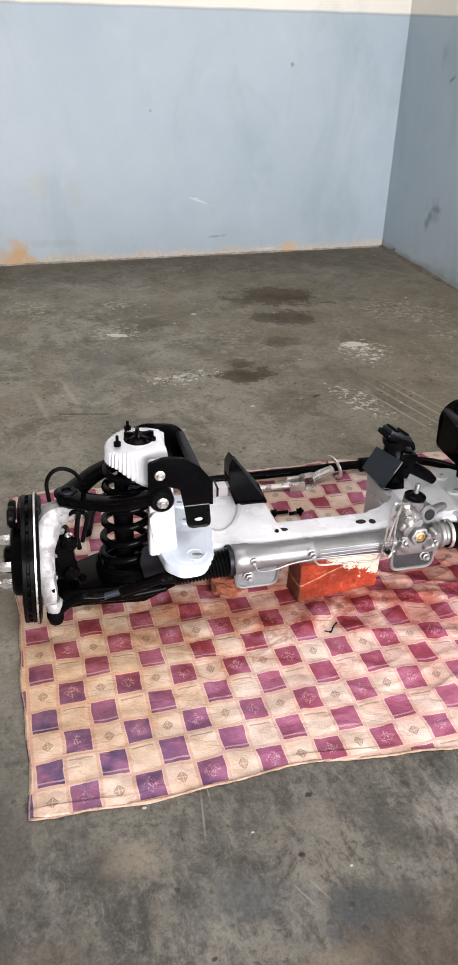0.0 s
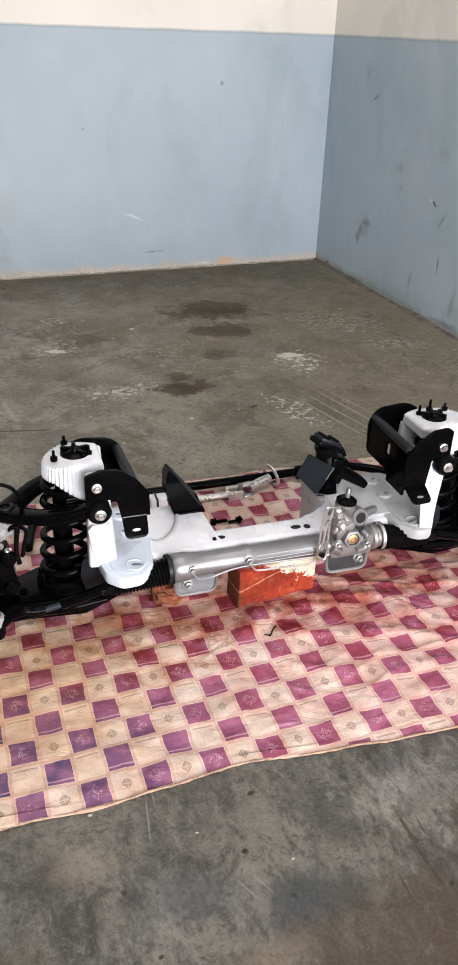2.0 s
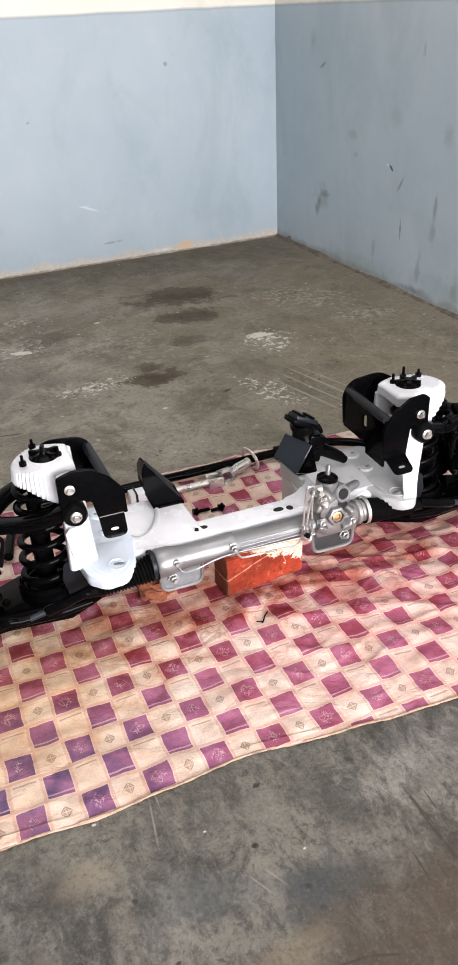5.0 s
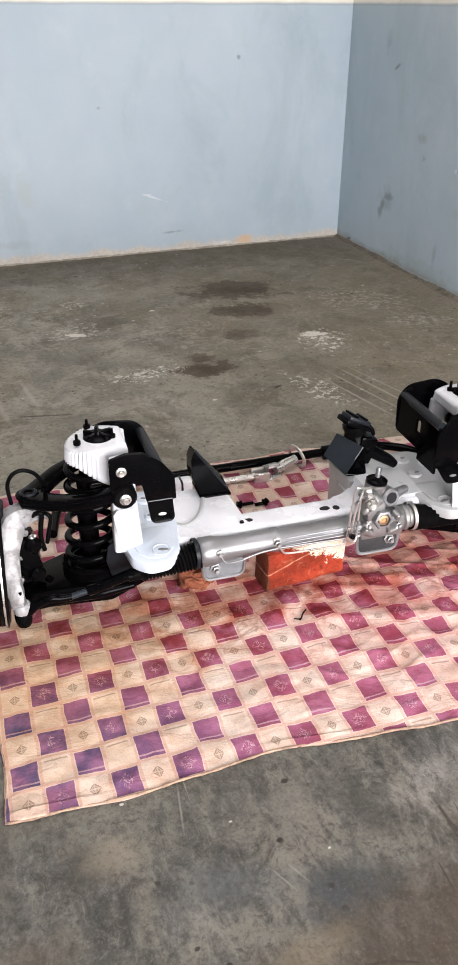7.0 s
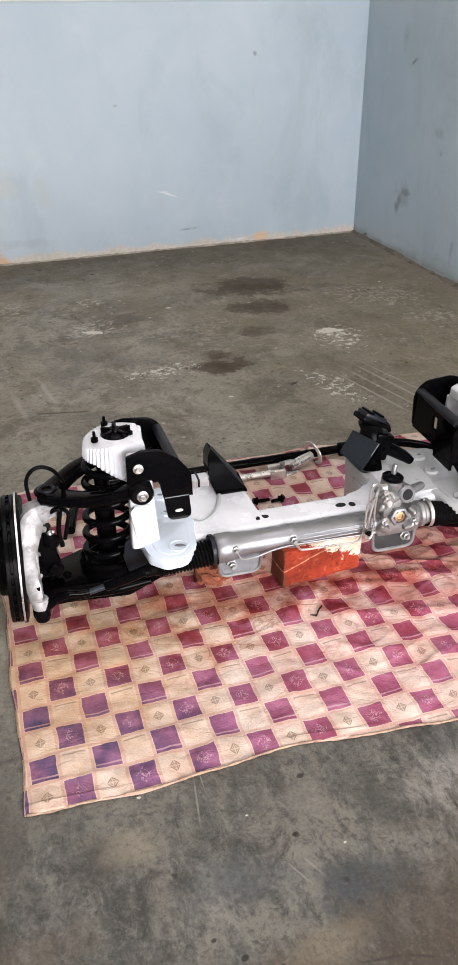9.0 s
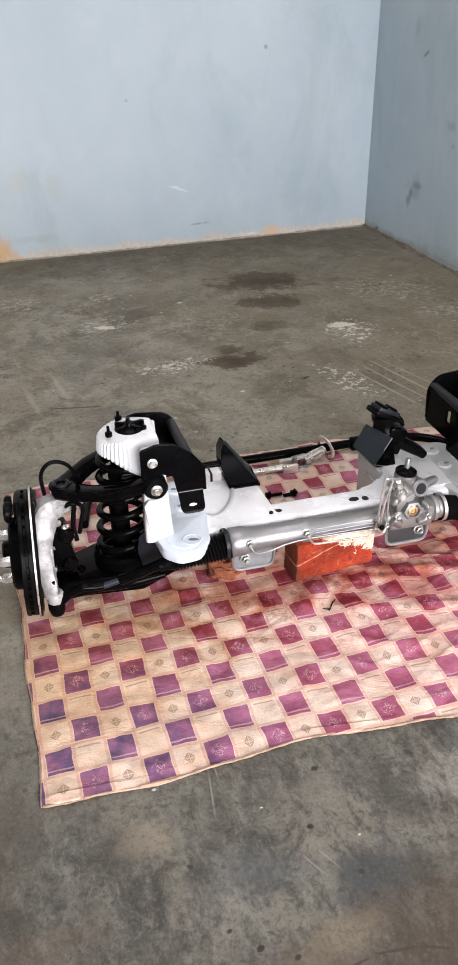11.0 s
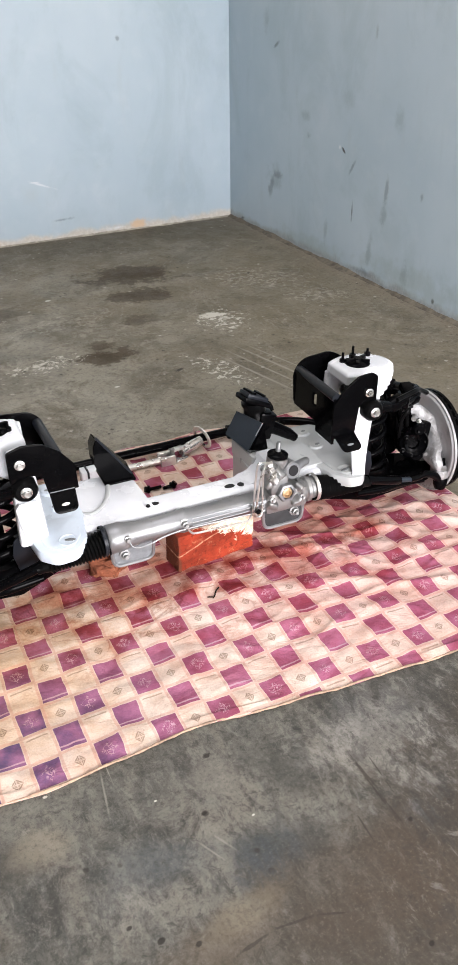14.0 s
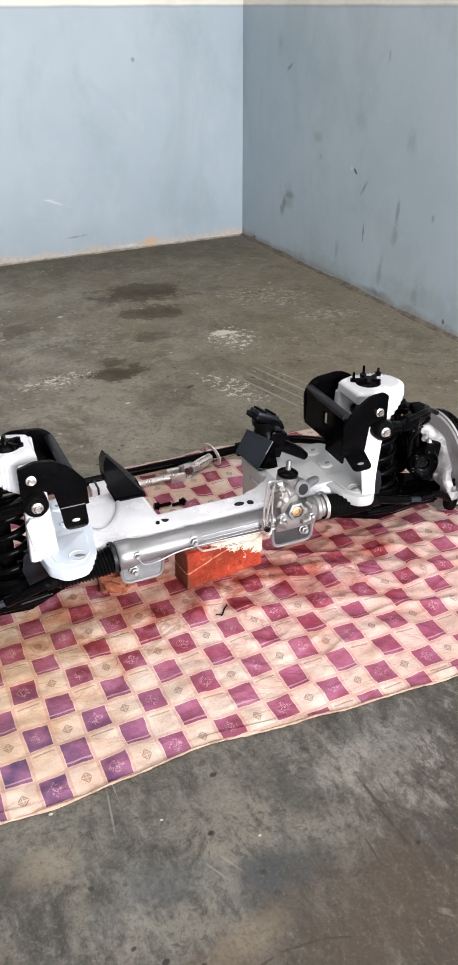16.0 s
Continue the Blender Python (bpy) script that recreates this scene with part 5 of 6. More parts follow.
    rod("sensor_link", [at(side, 0.578, 0.008, 0.240), at(side, 0.583, 0.006, 0.195), at(side, 0.587, 0.008, 0.148)], 0.0020, RUSTY, "thin rusty link rod", sides=8)

    # Lower arm: a deep pressed wishbone with the spring's pan in it.
    lower = level_plate("lower_arm", rounded([(0.31, 0.02), (0.36, -0.005), (0.43, -0.042), (0.55, -0.03), (0.628, -0.025), (0.645, 0.03), (0.60, 0.06), (0.52, 0.10), (0.40, 0.155), (0.31, 0.16)], 0.018, 4), 0.088, 0.046, side, BLACK, "black pressed lower control arm", bevel=0.009)
    turning("spring_pan", ((0, 0.02), (0.040, 0.02), (0.052, 0.016), (0.060, 0.022), (0.064, 0.018), (0.064, -0.01), (0.05, -0.02), (0, -0.02)), at(side, 0.459, 0.038, 0.113), (0, 0, 1), BLACK_DULL, "black spring pan", lower)
    upright_plate("arm_gusset", rounded([(0.375, 0.11), (0.366, 0.190), (0.400, 0.222), (0.430, 0.200), (0.436, 0.165), (0.424, 0.11)], [0, 0.006, 0.008, 0.008, 0.008, 0], 3), -0.030, 0.006, side, GREY_DARK, "dark grey gusset", lower)
    for s, v in ((0.415, -0.036), (0.555, 0.012)):
        hex_bolt("bolt", at(side, s, v, 0.111), (0, -0.3, 1), 0.010, BLACK_DULL, lower)
    rod("arm_flange", [at(side, 0.385, -0.052, 0.106), at(side, 0.46, -0.050, 0.098), at(side, 0.53, -0.034, 0.088), at(side, 0.60, -0.03, 0.078)], [0.008, 0.011, 0.011, 0.009], BLACK, "", lower, steps=5)

    # Steering: bellows, track rod and its end.
    bm = bmesh.new()
    profile, k = [(0, 0.0)], 0
    for k in range(18):
        r = 0.030 - 0.0006 * k
        profile += [(r, 0.003 + 0.0072 * k), (r + 0.0008, 0.0048 + 0.0072 * k), (r - 0.0040, 0.0075 + 0.0072 * k)]
    profile += [(0.013, 0.142), (0.0125, 0.155), (0, 0.155)]
    start, end = at(side, 0.247 if side < 0 else 0.240, -0.083, 0.178), at(side, 0.395, -0.086, 0.158)
    lathe(bm, profile, Matrix.Translation(start) @ turned(end - start), 26)
    add("bellows", bm, RUBBER, "ribbed black rubber bellows")
    track = rod("track_rod", [at(side, 0.388, -0.086, 0.163), at(side, 0.400, -0.086, 0.160), at(side, 0.436, -0.085, 0.149), at(side, 0.482, -0.084, 0.137), at(side, 0.486, -0.084, 0.136)], [0.0125, 0.0110, 0.0110, 0.0115, 0.0090], BLACK, "black track rod sleeve", sides=14)
    rod("thread", [at(side, 0.484, -0.084, 0.1365), at(side, 0.522, -0.083, 0.128)], 0.0066, SLATE, "dull threaded rod", track, 12)
    rod("rod_socket", [at(side, 0.518, -0.083, 0.1285), at(side, 0.540, -0.083, 0.129), at(side, 0.560, -0.082, 0.132), at(side, 0.586, -0.080, 0.123), at(side, 0.606, -0.078, 0.108), at(side, 0.617, -0.076, 0.098)], [0.0078, 0.0078, 0.0085, 0.0095, 0.0115, 0.0125], BLACK, "", track, 12, steps=4)
    turning("rod_end", ((0, -0.02), (0.014, -0.02), (0.0175, -0.008), (0.0175, 0.006), (0.012, 0.016), (0.007, 0.03), (0.005, 0.046), (0, 0.048)), at(side, 0.618, -0.076, 0.095), (0, 0, 1), BLACK_DULL, "black track rod end")

    # Knuckle, hub, shield and disc.
    turn = 0.026 if side > 0 else 0.0  # this wheel is steered a little
    if side < 0:
        spine = [(0.540, 0.036, 0.262), (0.574, 0.034, 0.274), (0.606, 0.022, 0.268), (0.618, 0.004, 0.248), (0.629, -0.016, 0.210), (0.630, -0.042, 0.180), (0.626, -0.066, 0.146), (0.624, -0.070, 0.118)]
        wide = [0.010, 0.018, 0.0255, 0.0250, 0.0195, 0.0180, 0.0165, 0.013]
    else:
        spine = [(0.550, 0.036, 0.250), (0.586, 0.034, 0.257), (0.617, 0.022, 0.234), (0.629, 0.004, 0.206), (0.626, -0.016, 0.180), (0.608, -0.042, 0.160), (0.608, -0.060, 0.142), (0.623, -0.070, 0.116)]
        wide = [0.013, 0.0160, 0.0150, 0.0140, 0.0135, 0.0135, 0.0130, 0.012]
    knuckle = casting("steering_knuckle", [at(side, *p) for p in spine], wide, [0.013, 0.022, 0.026, 0.024, 0.022, 0.020, 0.018, 0.015] if side < 0 else [0.015, 0.022, 0.026, 0.027, 0.027, 0.025, 0.022, 0.015], KNUCKLE, "bare silver cast steering knuckle", None, (0, 1, 0), rough=0.0030 if side < 0 else 0.0018, seed=3.0, square=5.0)
    if side < 0:
        casting("rib", [at(side, 0.600 - turn, -0.004, 0.262), at(side, 0.612 - turn, -0.020, 0.222), at(side, 0.615 - turn * 0.6, -0.040, 0.180), at(side, 0.617, -0.058, 0.146)], [0.004, 0.006, 0.006, 0.004], [0.006, 0.009, 0.009, 0.005], KNUCKLE, "", knuckle, rough=0.0018, seed=9.0)
    for s, v, z, r in ((0.594, 0.0, 0.246, 0.007), (0.610, -0.012, 0.196, 0.005), (0.615, -0.036, 0.158, 0.005)):
        turning("boss", ((0, -0.006), (r, -0.006), (r * 1.05, 0.006), (r * 0.8, 0.009), (0, 0.009)), at(side, s - turn * 0.8, v, z), (-side, -0.8, 0.2), KNUCKLE, "", knuckle, 14)
    turning("eye", ((0, -0.013), (0.016, -0.013), (0.0185, -0.008), (0.0185, 0.006), (0.015, 0.011), (0.0, 0.011)), at(side, 0.618, -0.074, 0.117), (0, 0, 1), KNUCKLE, "", knuckle, 10)
    turning("castle_nut", ((0, 0.0), (0.0115, 0.0), (0.0115, 0.009), (0.0095, 0.011), (0.0085, 0.015), (0, 0.015)), at(side, 0.618, -0.075, 0.127), (0, -0.05, 1), ALU_DULL, "", knuckle, 6)
    turning("stud", ((0.0075, 0.0), (0.0070, 0.006), (0.0045, 0.010), (0.0040, 0.020), (0, 0.021)), at(side, 0.618, -0.076, 0.139), (0, -0.05, 1), BLACK_DULL, "", knuckle, 10)
    rod("lower_limb", [at(side, 0.632, 0.0, 0.18), at(side, 0.628, 0.015, 0.12), at(side, 0.612, 0.02, 0.085)], [0.018, 0.016, 0.018], ALU_DULL, "", knuckle, steps=5)
    turning("hub_carrier", ((0, -0.05), (0.030, -0.05), (0.038, -0.035), (0.040, -0.01), (0.052, 0.0), (0.052, 0.02), (0, 0.02)), at(side, 0.628, 0.03, 0.165), (side, 0, 0), IRON, "dark cast hub carrier", knuckle)
    for a in range(3):
        t = 2 * math.pi * a / 3 + 0.5
        hex_bolt("bolt", at(side, 0.592, 0.03 + 0.040 * math.cos(t), 0.165 + 0.040 * math.sin(t)), (-side, 0, 0), 0.009, ALU_DULL, knuckle)
    # Caliper body tucked against the knuckle.
    bm = bmesh.new()
    box(bm, -0.022, 0.022, -0.030, 0.030, -0.050, 0.050, 0.010, Matrix.Translation(at(side, 0.590, 0.012, 0.185)) @ Matrix.Rotation(0.12 * side, 4, "Y"))
    caliper = add("brake_caliper", bm, BLACK_DULL, "black brake caliper")
    for z in (0.150, 0.222):
        turning("caliper_boss", ((0, 0), (0.016, 0), (0.017, 0.004), (0.017, 0.020), (0.012, 0.026), (0, 0.026)), at(side, 0.584, -0.004, z), (-side * 0.5, -1, 0.1), BLACK_DULL, "", caliper, 20)
    turning("bleed_nipple", ((0, 0), (0.006, 0), (0.006, 0.008), (0.0035, 0.010), (0.0035, 0.020), (0, 0.021)), at(side, 0.580, -0.010, 0.238), (-side * 0.4, -0.6, 0.6), STEEL, "", caliper, 8)
    if side > 0:
        # The far side carries its hose block and splash guard inboard of the caliper.
        bm = bmesh.new()
        plate(bm, rounded([(-0.045, -0.07), (0.035, -0.075), (0.05, 0.0), (0.03, 0.06), (-0.03, 0.055), (-0.055, 0.0)], 0.02, 5), 0.012, Matrix.Translation(at(side, 0.545, 0.075, 0.185)) @ Matrix.Rotation(radians(90), 4, "X"), 0.003)
        add("splash_guard", bm, BLACK_DULL, "black splash guard", caliper)
        bm = bmesh.new()
        box(bm, -0.026, 0.026, -0.02, 0.02, -0.035, 0.035, 0.009, Matrix.Translation(at(side, 0.555, 0.035, 0.225)))
        add("hose_block", bm, BLACK, "", caliper)
        turning("caliper_piston", ((0, 0.004), (0.014, 0.004), (0.016, 0.012), (0.022, 0.014), (0.026, 0.006), (0.031, 0.008), (0.036, 0.016), (0.040, 0.010), (0.040, -0.020), (0, -0.020)), at(side, 0.566, -0.010, 0.186), (-0.35, -1, 0.25), BLACK, "round black piston housing", caliper, 30)
        for a, z in ((0.0, 0.010), (1.3, 0.011), (2.4, 0.012), (3.5, 0.010), (4.6, 0.012), (5.5, 0.010)):
            hex_bolt("bolt", at(side, 0.562, -0.024, 0.189) + Vector((0.034 * math.cos(a), 0, 0.034 * math.sin(a))), (-0.35, -1, 0.25), 0.007, BLACK_DULL, caliper)
        for s, v, z, r in ((0.478, -0.045, 0.330, 0.022), (0.512, -0.030, 0.318, 0.019), (0.540, 0.0, 0.330, 0.020), (0.505, 0.03, 0.335, 0.020), (0.565, 0.010, 0.300, 0.018), (0.520, 0.06, 0.30, 0.022)):
            bm = bmesh.new()
            box(bm, -r, r, -r * 0.7, r * 0.7, -r * 0.5, r * 0.5, r * 0.25, Matrix.Translation(at(side, s, v, z)) @ Matrix.Rotation(s * 20, 4, "Z") @ Matrix.Rotation(0.3, 4, "Y"))
            add("hose_clip", bm, BLACK, "", caliper)
        rod("brake_hose", [at(side, 0.47, -0.06, 0.345), at(side, 0.52, -0.05, 0.350), at(side, 0.56, -0.02, 0.335), at(side, 0.60, 0.0, 0.31)], 0.006, RUBBER, "black rubber hose", caliper, 8, steps=6)
        rod("brake_hose", [at(side, 0.56, 0.01, 0.26), at(side, 0.545, -0.01, 0.28), at(side, 0.53, -0.005, 0.25), at(side, 0.535, 0.0, 0.19), at(side, 0.56, 0.005, 0.16)], 0.005, RUBBER, "black rubber hose", caliper, 8, steps=6)
    hub = at(side, 0.650, 0.032, 0.163) if side < 0 else at(side, 0.643, 0.027, 0.156)
    axle = Vector((-1, 0.029, 0.049)).normalized() if side < 0 else Vector((1, -0.034, -0.014)).normalized()
    tilt = Vector((side, 0, 0)).rotation_difference(axle).to_matrix().to_4x4()
    place = Matrix.Translation(hub) @ tilt
    big = 1.035 if side < 0 else 1.0
    shield = turning("dust_shield", [(r * big, z) for r, z in ((0.055, -0.016), (0.070, -0.0145), (0.082, -0.0125), (0.108, -0.0110), (0.112, -0.0125), (0.123, -0.0125), (0.127, -0.0085), (0.132, -0.0095), (0.134, -0.005), (0.132, -0.0035), (0.122, -0.0045), (0.084, -0.008), (0.055, -0.013))], hub, axle, SHIELD if side > 0 else RUBBER, "thin silver dust shield behind the disc" if side > 0 else "black dust shield with a bright edge", sides=48)
    if side < 0:
        turning("shield_edge", ((0.1355, -0.0068), (0.139, -0.006), (0.139, -0.0025), (0.1355, -0.0015)), hub, axle, BRIGHT, "bright bare edge", shield, 48)
    disc = turning("brake_disc", [(r * big if r > 0.1 else r, z) for r, z in ((0.04, -0.002), (0.128, -0.002), (0.130, 0.0), (0.130, 0.007), (0.122, 0.0085), (0.122, 0.0125), (0.130, 0.014), (0.130, 0.021), (0.128, 0.023), (0.078, 0.023), (0.076, 0.040), (0.070, 0.045), (0.030, 0.045), (0.028, 0.058), (0.022, 0.062), (0, 0.062))], hub, axle, IRON, "black vented brake disc with its hub", sides=56)
    # Cooling slots show between the disc's two faces.
    for k in range(36):
        a = 2 * math.pi * k / 36
        bm = bmesh.new()
        box(bm, -0.0025, 0.0025, -0.0028, 0.0028, 0.118, 0.1292 * big, 0, place @ Matrix.Translation((side * 0.0105, 0, 0)) @ Matrix.Rotation(a, 4, "X"))
        add("vane", bm, IRON, "", disc, smooth=False)
    # Caliper bridge over the outside of the disc.
    lean = radians(-18 if side < 0 else -78)
    bm = bmesh.new()
    box(bm, -0.020, 0.028, -0.055, 0.055, 0.075 if side < 0 else 0.085, 0.126 if side < 0 else 0.142, 0.010, place @ Matrix.Translation((side * 0.010, 0, 0)) @ Matrix.Rotation(lean, 4, "X"))
    for w in (-0.028, 0.028):
        lathe(bm, ((0, 0), (0.020, 0), (0.022, 0.004), (0.022, 0.012), (0.017, 0.016), (0, 0.016)), place @ Matrix.Translation((side * 0.034, 0, 0)) @ Matrix.Rotation(lean, 4, "X") @ Matrix.Translation((0, w, 0.098 if side < 0 else 0.110)) @ turned((side, 0, 0)), 20)
    add("caliper_bridge", bm, RUBBER, "black caliper bridge over the disc", disc)
    for k in range(5):
        a = 2 * math.pi * k / 5 + math.pi / 2
        w = place @ Vector((side * 0.044, 0.050 * math.cos(a), 0.050 * math.sin(a)))
        turning("wheel_nut", ((0, 0), (0.0115, 0), (0.0115, 0.018), (0.009, 0.024), (0.006, 0.025), (0.006, 0.034), (0, 0.034)), w, axle, BRIGHT, "bright wheel nut", disc, 6)


crossmember()
for side in (-1, 1):
    spring_tower(side)


def rack():
    """The steering rack along the front of the beam, with its pinion box and pipes."""
    y, z = -0.083, 0.182
    bm = bmesh.new()
    m = Matrix.Translation((-0.285, y, z)) @ turned((1, 0, 0))
    lathe(bm, ((0, 0), (0.029, 0.0), (0.032, 0.004), (0.032, 0.03), (0.028, 0.045), (0.0245, 0.075), (0.024, 0.16), (0.0265, 0.164), (0.0265, 0.176), (0.0235, 0.18), (0.0235, 0.37), (0, 0.37)), m, 36)
    for a in (-0.15, 0.2, 0.55):
        # Cast ribs along the tube.
        c = Vector((0, -math.cos(a), math.sin(a)))
        tube(bm, [Vector((-0.10, y, z)) + 0.0240 * c, Vector((0.085, y, z)) + 0.0240 * c], 0.0013, 8)
    body = add("rack_housing", bm, ALUMINIUM, "bare aluminium steering rack housing")
    # Mounting feet: a D-shaped rim round a grey pad.
    for u0, u1, z0, z1, pad in ((-0.282, -0.187, 0.121, 0.178, GREY_RUBBER), (0.070, 0.173, 0.114, 0.166, PAD_SHADED)):
        outline = rounded([(u0, z1), (u0 + 0.004, z0), (u1 - 0.004, z0), (u1, z1)], [0.004, 0.020, 0.020, 0.012], 6)
        bm = bmesh.new()
        m = Matrix.Translation((0, y - 0.012, 0)) @ Matrix.Rotation(radians(90), 4, "X")
        plate(bm, outline, 0.012, m, 0.002)
        add("mounting_foot", bm, pad, "grey pad in an aluminium rim", body)
        bm = bmesh.new()
        ring = [Vector((p[0], y - 0.018, p[1])) for p in outline]
        tube(bm, ring + ring[:1], 0.0042, 8, caps=False)
        add("rim", bm, ALUMINIUM, "", body)
    for u, w in ((-0.247, 0.190), (-0.254, 0.150), (-0.118, 0.188), (0.148, 0.146)):
        turning("union", ((0, 0), (0.0125, 0), (0.0125, 0.003), (0.0085, 0.004), (0.0085, 0.012), (0.0055, 0.013), (0.0045, 0.019), (0, 0.019)), (u, y - 0.020, w), (0, -1, 0.15), ALU_DULL, "", body, 6)
    # Pinion box.
    bm = bmesh.new()
    box(bm, 0.076, 0.180, y - 0.026, y + 0.022, 0.154, 0.206, 0.010)
    lathe(bm, ((0, 0), (0.031, 0), (0.031, 0.010), (0.028, 0.014), (0.033, 0.018), (0.033, 0.026), (0.029, 0.030), (0.029, 0.044), (0, 0.044)), Matrix.Translation((0.166, y, z)) @ turned((1, 0, 0)) @ Matrix.Diagonal((0.88, 0.88, 1, 1)), 30)
    lathe(bm, ((0, 0), (0.026, 0), (0.026, 0.040), (0.021, 0.050), (0.021, 0.062), (0.024, 0.066), (0.024, 0.080), (0, 0.080)), Matrix.Translation((0.112, y + 0.010, 0.196)) @ turned((0.11, 0.05, 1)), 26)
    box(bm, 0.084, 0.128, y - 0.030, y, 0.205, 0.250, 0.009)
    pinion = add("pinion_box", bm, ALU_DULL, "cast pinion box with fittings", body)
    turning("pinion_cap", ((0, 0.0), (0.0225, 0.0), (0.0235, 0.002), (0.0235, 0.007), (0.020, 0.010), (0.009, 0.013), (0, 0.013)), (0.1210, y + 0.014, 0.2765), (0.11, 0.05, 1), BLACK_DULL, "dark cap on the pinion housing", body)
    turning("splined_shaft", ((0, 0.0), (0.0058, 0.0), (0.0058, 0.020), (0.0045, 0.023), (0, 0.023)), (0.1225, y + 0.0147, 0.2885), (0.11, 0.05, 1), ALUMINIUM, "", body, 12)
    # Casting lumps and fittings round the box.
    for u, v, w, r, seed in ((0.091, -0.020, 0.252, 0.018, 1.0), (0.076, -0.016, 0.272, 0.012, 2.0), (0.084, -0.022, 0.236, 0.012, 8.0), (0.150, -0.024, 0.176, 0.016, 3.0), (0.088, -0.026, 0.180, 0.013, 4.0), (0.104, -0.018, 0.256, 0.015, 5.0), (0.160, -0.020, 0.206, 0.012, 6.0)):
        bm = bmesh.new()
        bmesh.ops.create_icosphere(bm, subdivisions=3, radius=r)
        for q in bm.verts:
            q.co += noise.noise_vector(q.co * 70 + Vector((seed, 0, 0))) * r * 0.45
            q.co += Vector((u, y + v, w))
        add("casting_lump", bm, ALU_DULL, "", pinion)
    for u, v, w in ((0.084, -0.042, 0.204), (0.162, -0.034, 0.186)):
        hex_bolt("bolt", (u, y + v, w), (0, -1, 0.25), 0.0075, ALU_DULL, pinion)
    turning("adjuster_nut", ((0, 0), (0.023, 0), (0.0235, 0.004), (0.0215, 0.012), (0.0155, 0.013), (0.0145, 0.006), (0, 0.006)), (0.119, y - 0.030, 0.211), (0, -1, 0.12), ALUMINIUM, "large hexagon adjuster nut", body, 6)
    turning("adjuster_core", ((0, 0.0), (0.0120, 0.0), (0.0115, 0.004), (0.007, 0.005), (0.006, 0.002), (0, 0.002)), (0.119, y - 0.037, 0.2118), (0, -1, 0.12), BRASS, "yellow zinc core", body, 20)
    turning("lug", ((0, 0), (0.021, 0), (0.021, 0.030), (0.018, 0.033), (0.013, 0.033), (0.012, 0.020), (0, 0.020)), (0.145, y + 0.02, 0.240), (0.1, -1, 0.2), ALUMINIUM, "round lug with an open bore", body, 24)
    turning("bore", ((0, 0.0), (0.0125, 0.0), (0.012, 0.001), (0, 0.001)), (0.1483, y - 0.012, 0.2463), (0.1, -1, 0.2), HOLE, "", body, 20)
    rod("lug_web", [(0.115, y + 0.0, 0.235), (0.15, y + 0.005, 0.240), (0.20, y + 0.03, 0.235)], [0.012, 0.012, 0.010], ALUMINIUM, "", body, flat=1.5)
    for u, w in ((0.080, 0.284), (0.090, 0.256)):
        turning("union", ((0, 0), (0.0135, 0), (0.0135, 0.008), (0.010, 0.012), (0.0065, 0.020), (0, 0.020)), (u, y - 0.030, w), (-0.2, -1, 0.1), STEEL, "", body, 6)
    # Thin bright pipes.
    # Two run down from the valve body and along the rack; one loops back up behind them.
    rod("pipe", [(0.078, y - 0.022, 0.290), (0.060, y - 0.030, 0.298), (0.050, y - 0.030, 0.292), (0.045, y - 0.030, 0.245), (0.040, y - 0.032, 0.195), (0.033, y - 0.033, 0.168), (0.018, y - 0.034, 0.160), (-0.04, y - 0.034, 0.163), (-0.095, y - 0.034, 0.165), (-0.109, y - 0.034, 0.172), (-0.118, y - 0.034, 0.188)], 0.0024, STEEL, "thin bright steel pipe", body, 8, steps=6)
    rod("pipe", [(0.088, y - 0.024, 0.282), (0.074, y - 0.032, 0.288), (0.064, y - 0.032, 0.272), (0.063, y - 0.030, 0.240), (0.063, y - 0.030, 0.205), (0.060, y - 0.034, 0.172), (0.052, y - 0.036, 0.166), (0.045, y - 0.036, 0.176), (0.050, y - 0.034, 0.220), (0.058, y - 0.034, 0.268), (0.070, y - 0.030, 0.292)], 0.0024, STEEL, "thin bright steel pipe", body, 8, steps=6)
    rod("pipe", [(-0.247, y - 0.034, 0.190), (-0.236, y - 0.040, 0.174), (-0.205, y - 0.036, 0.170), (-0.165, y - 0.031, 0.176), (-0.118, y - 0.028, 0.178), (-0.05, y - 0.028, 0.176), (0.036, y - 0.030, 0.174)], 0.0020, ALUMINIUM, "thin bright steel pipe", body, 8, steps=6)
    turning("cable_clip", ((0, 0), (0.006, 0), (0.006, 0.008), (0.004, 0.010), (0, 0.010)), (0.046, y - 0.038, 0.184), (0, -1, 0.3), BLACK_DULL, "small pipe clip", body, 10)
    # Clamp bands over the bellows' ends.
    for u, s in ((-0.287, -1), (0.203, 1)):
        turning("clamp_band", ((0.0315, 0.0), (0.033, 0.001), (0.033, 0.008), (0.0315, 0.009)), (u, y, z), (s, 0, 0), STEEL if s > 0 else GREY_DARK, "", body, 30)


rack()


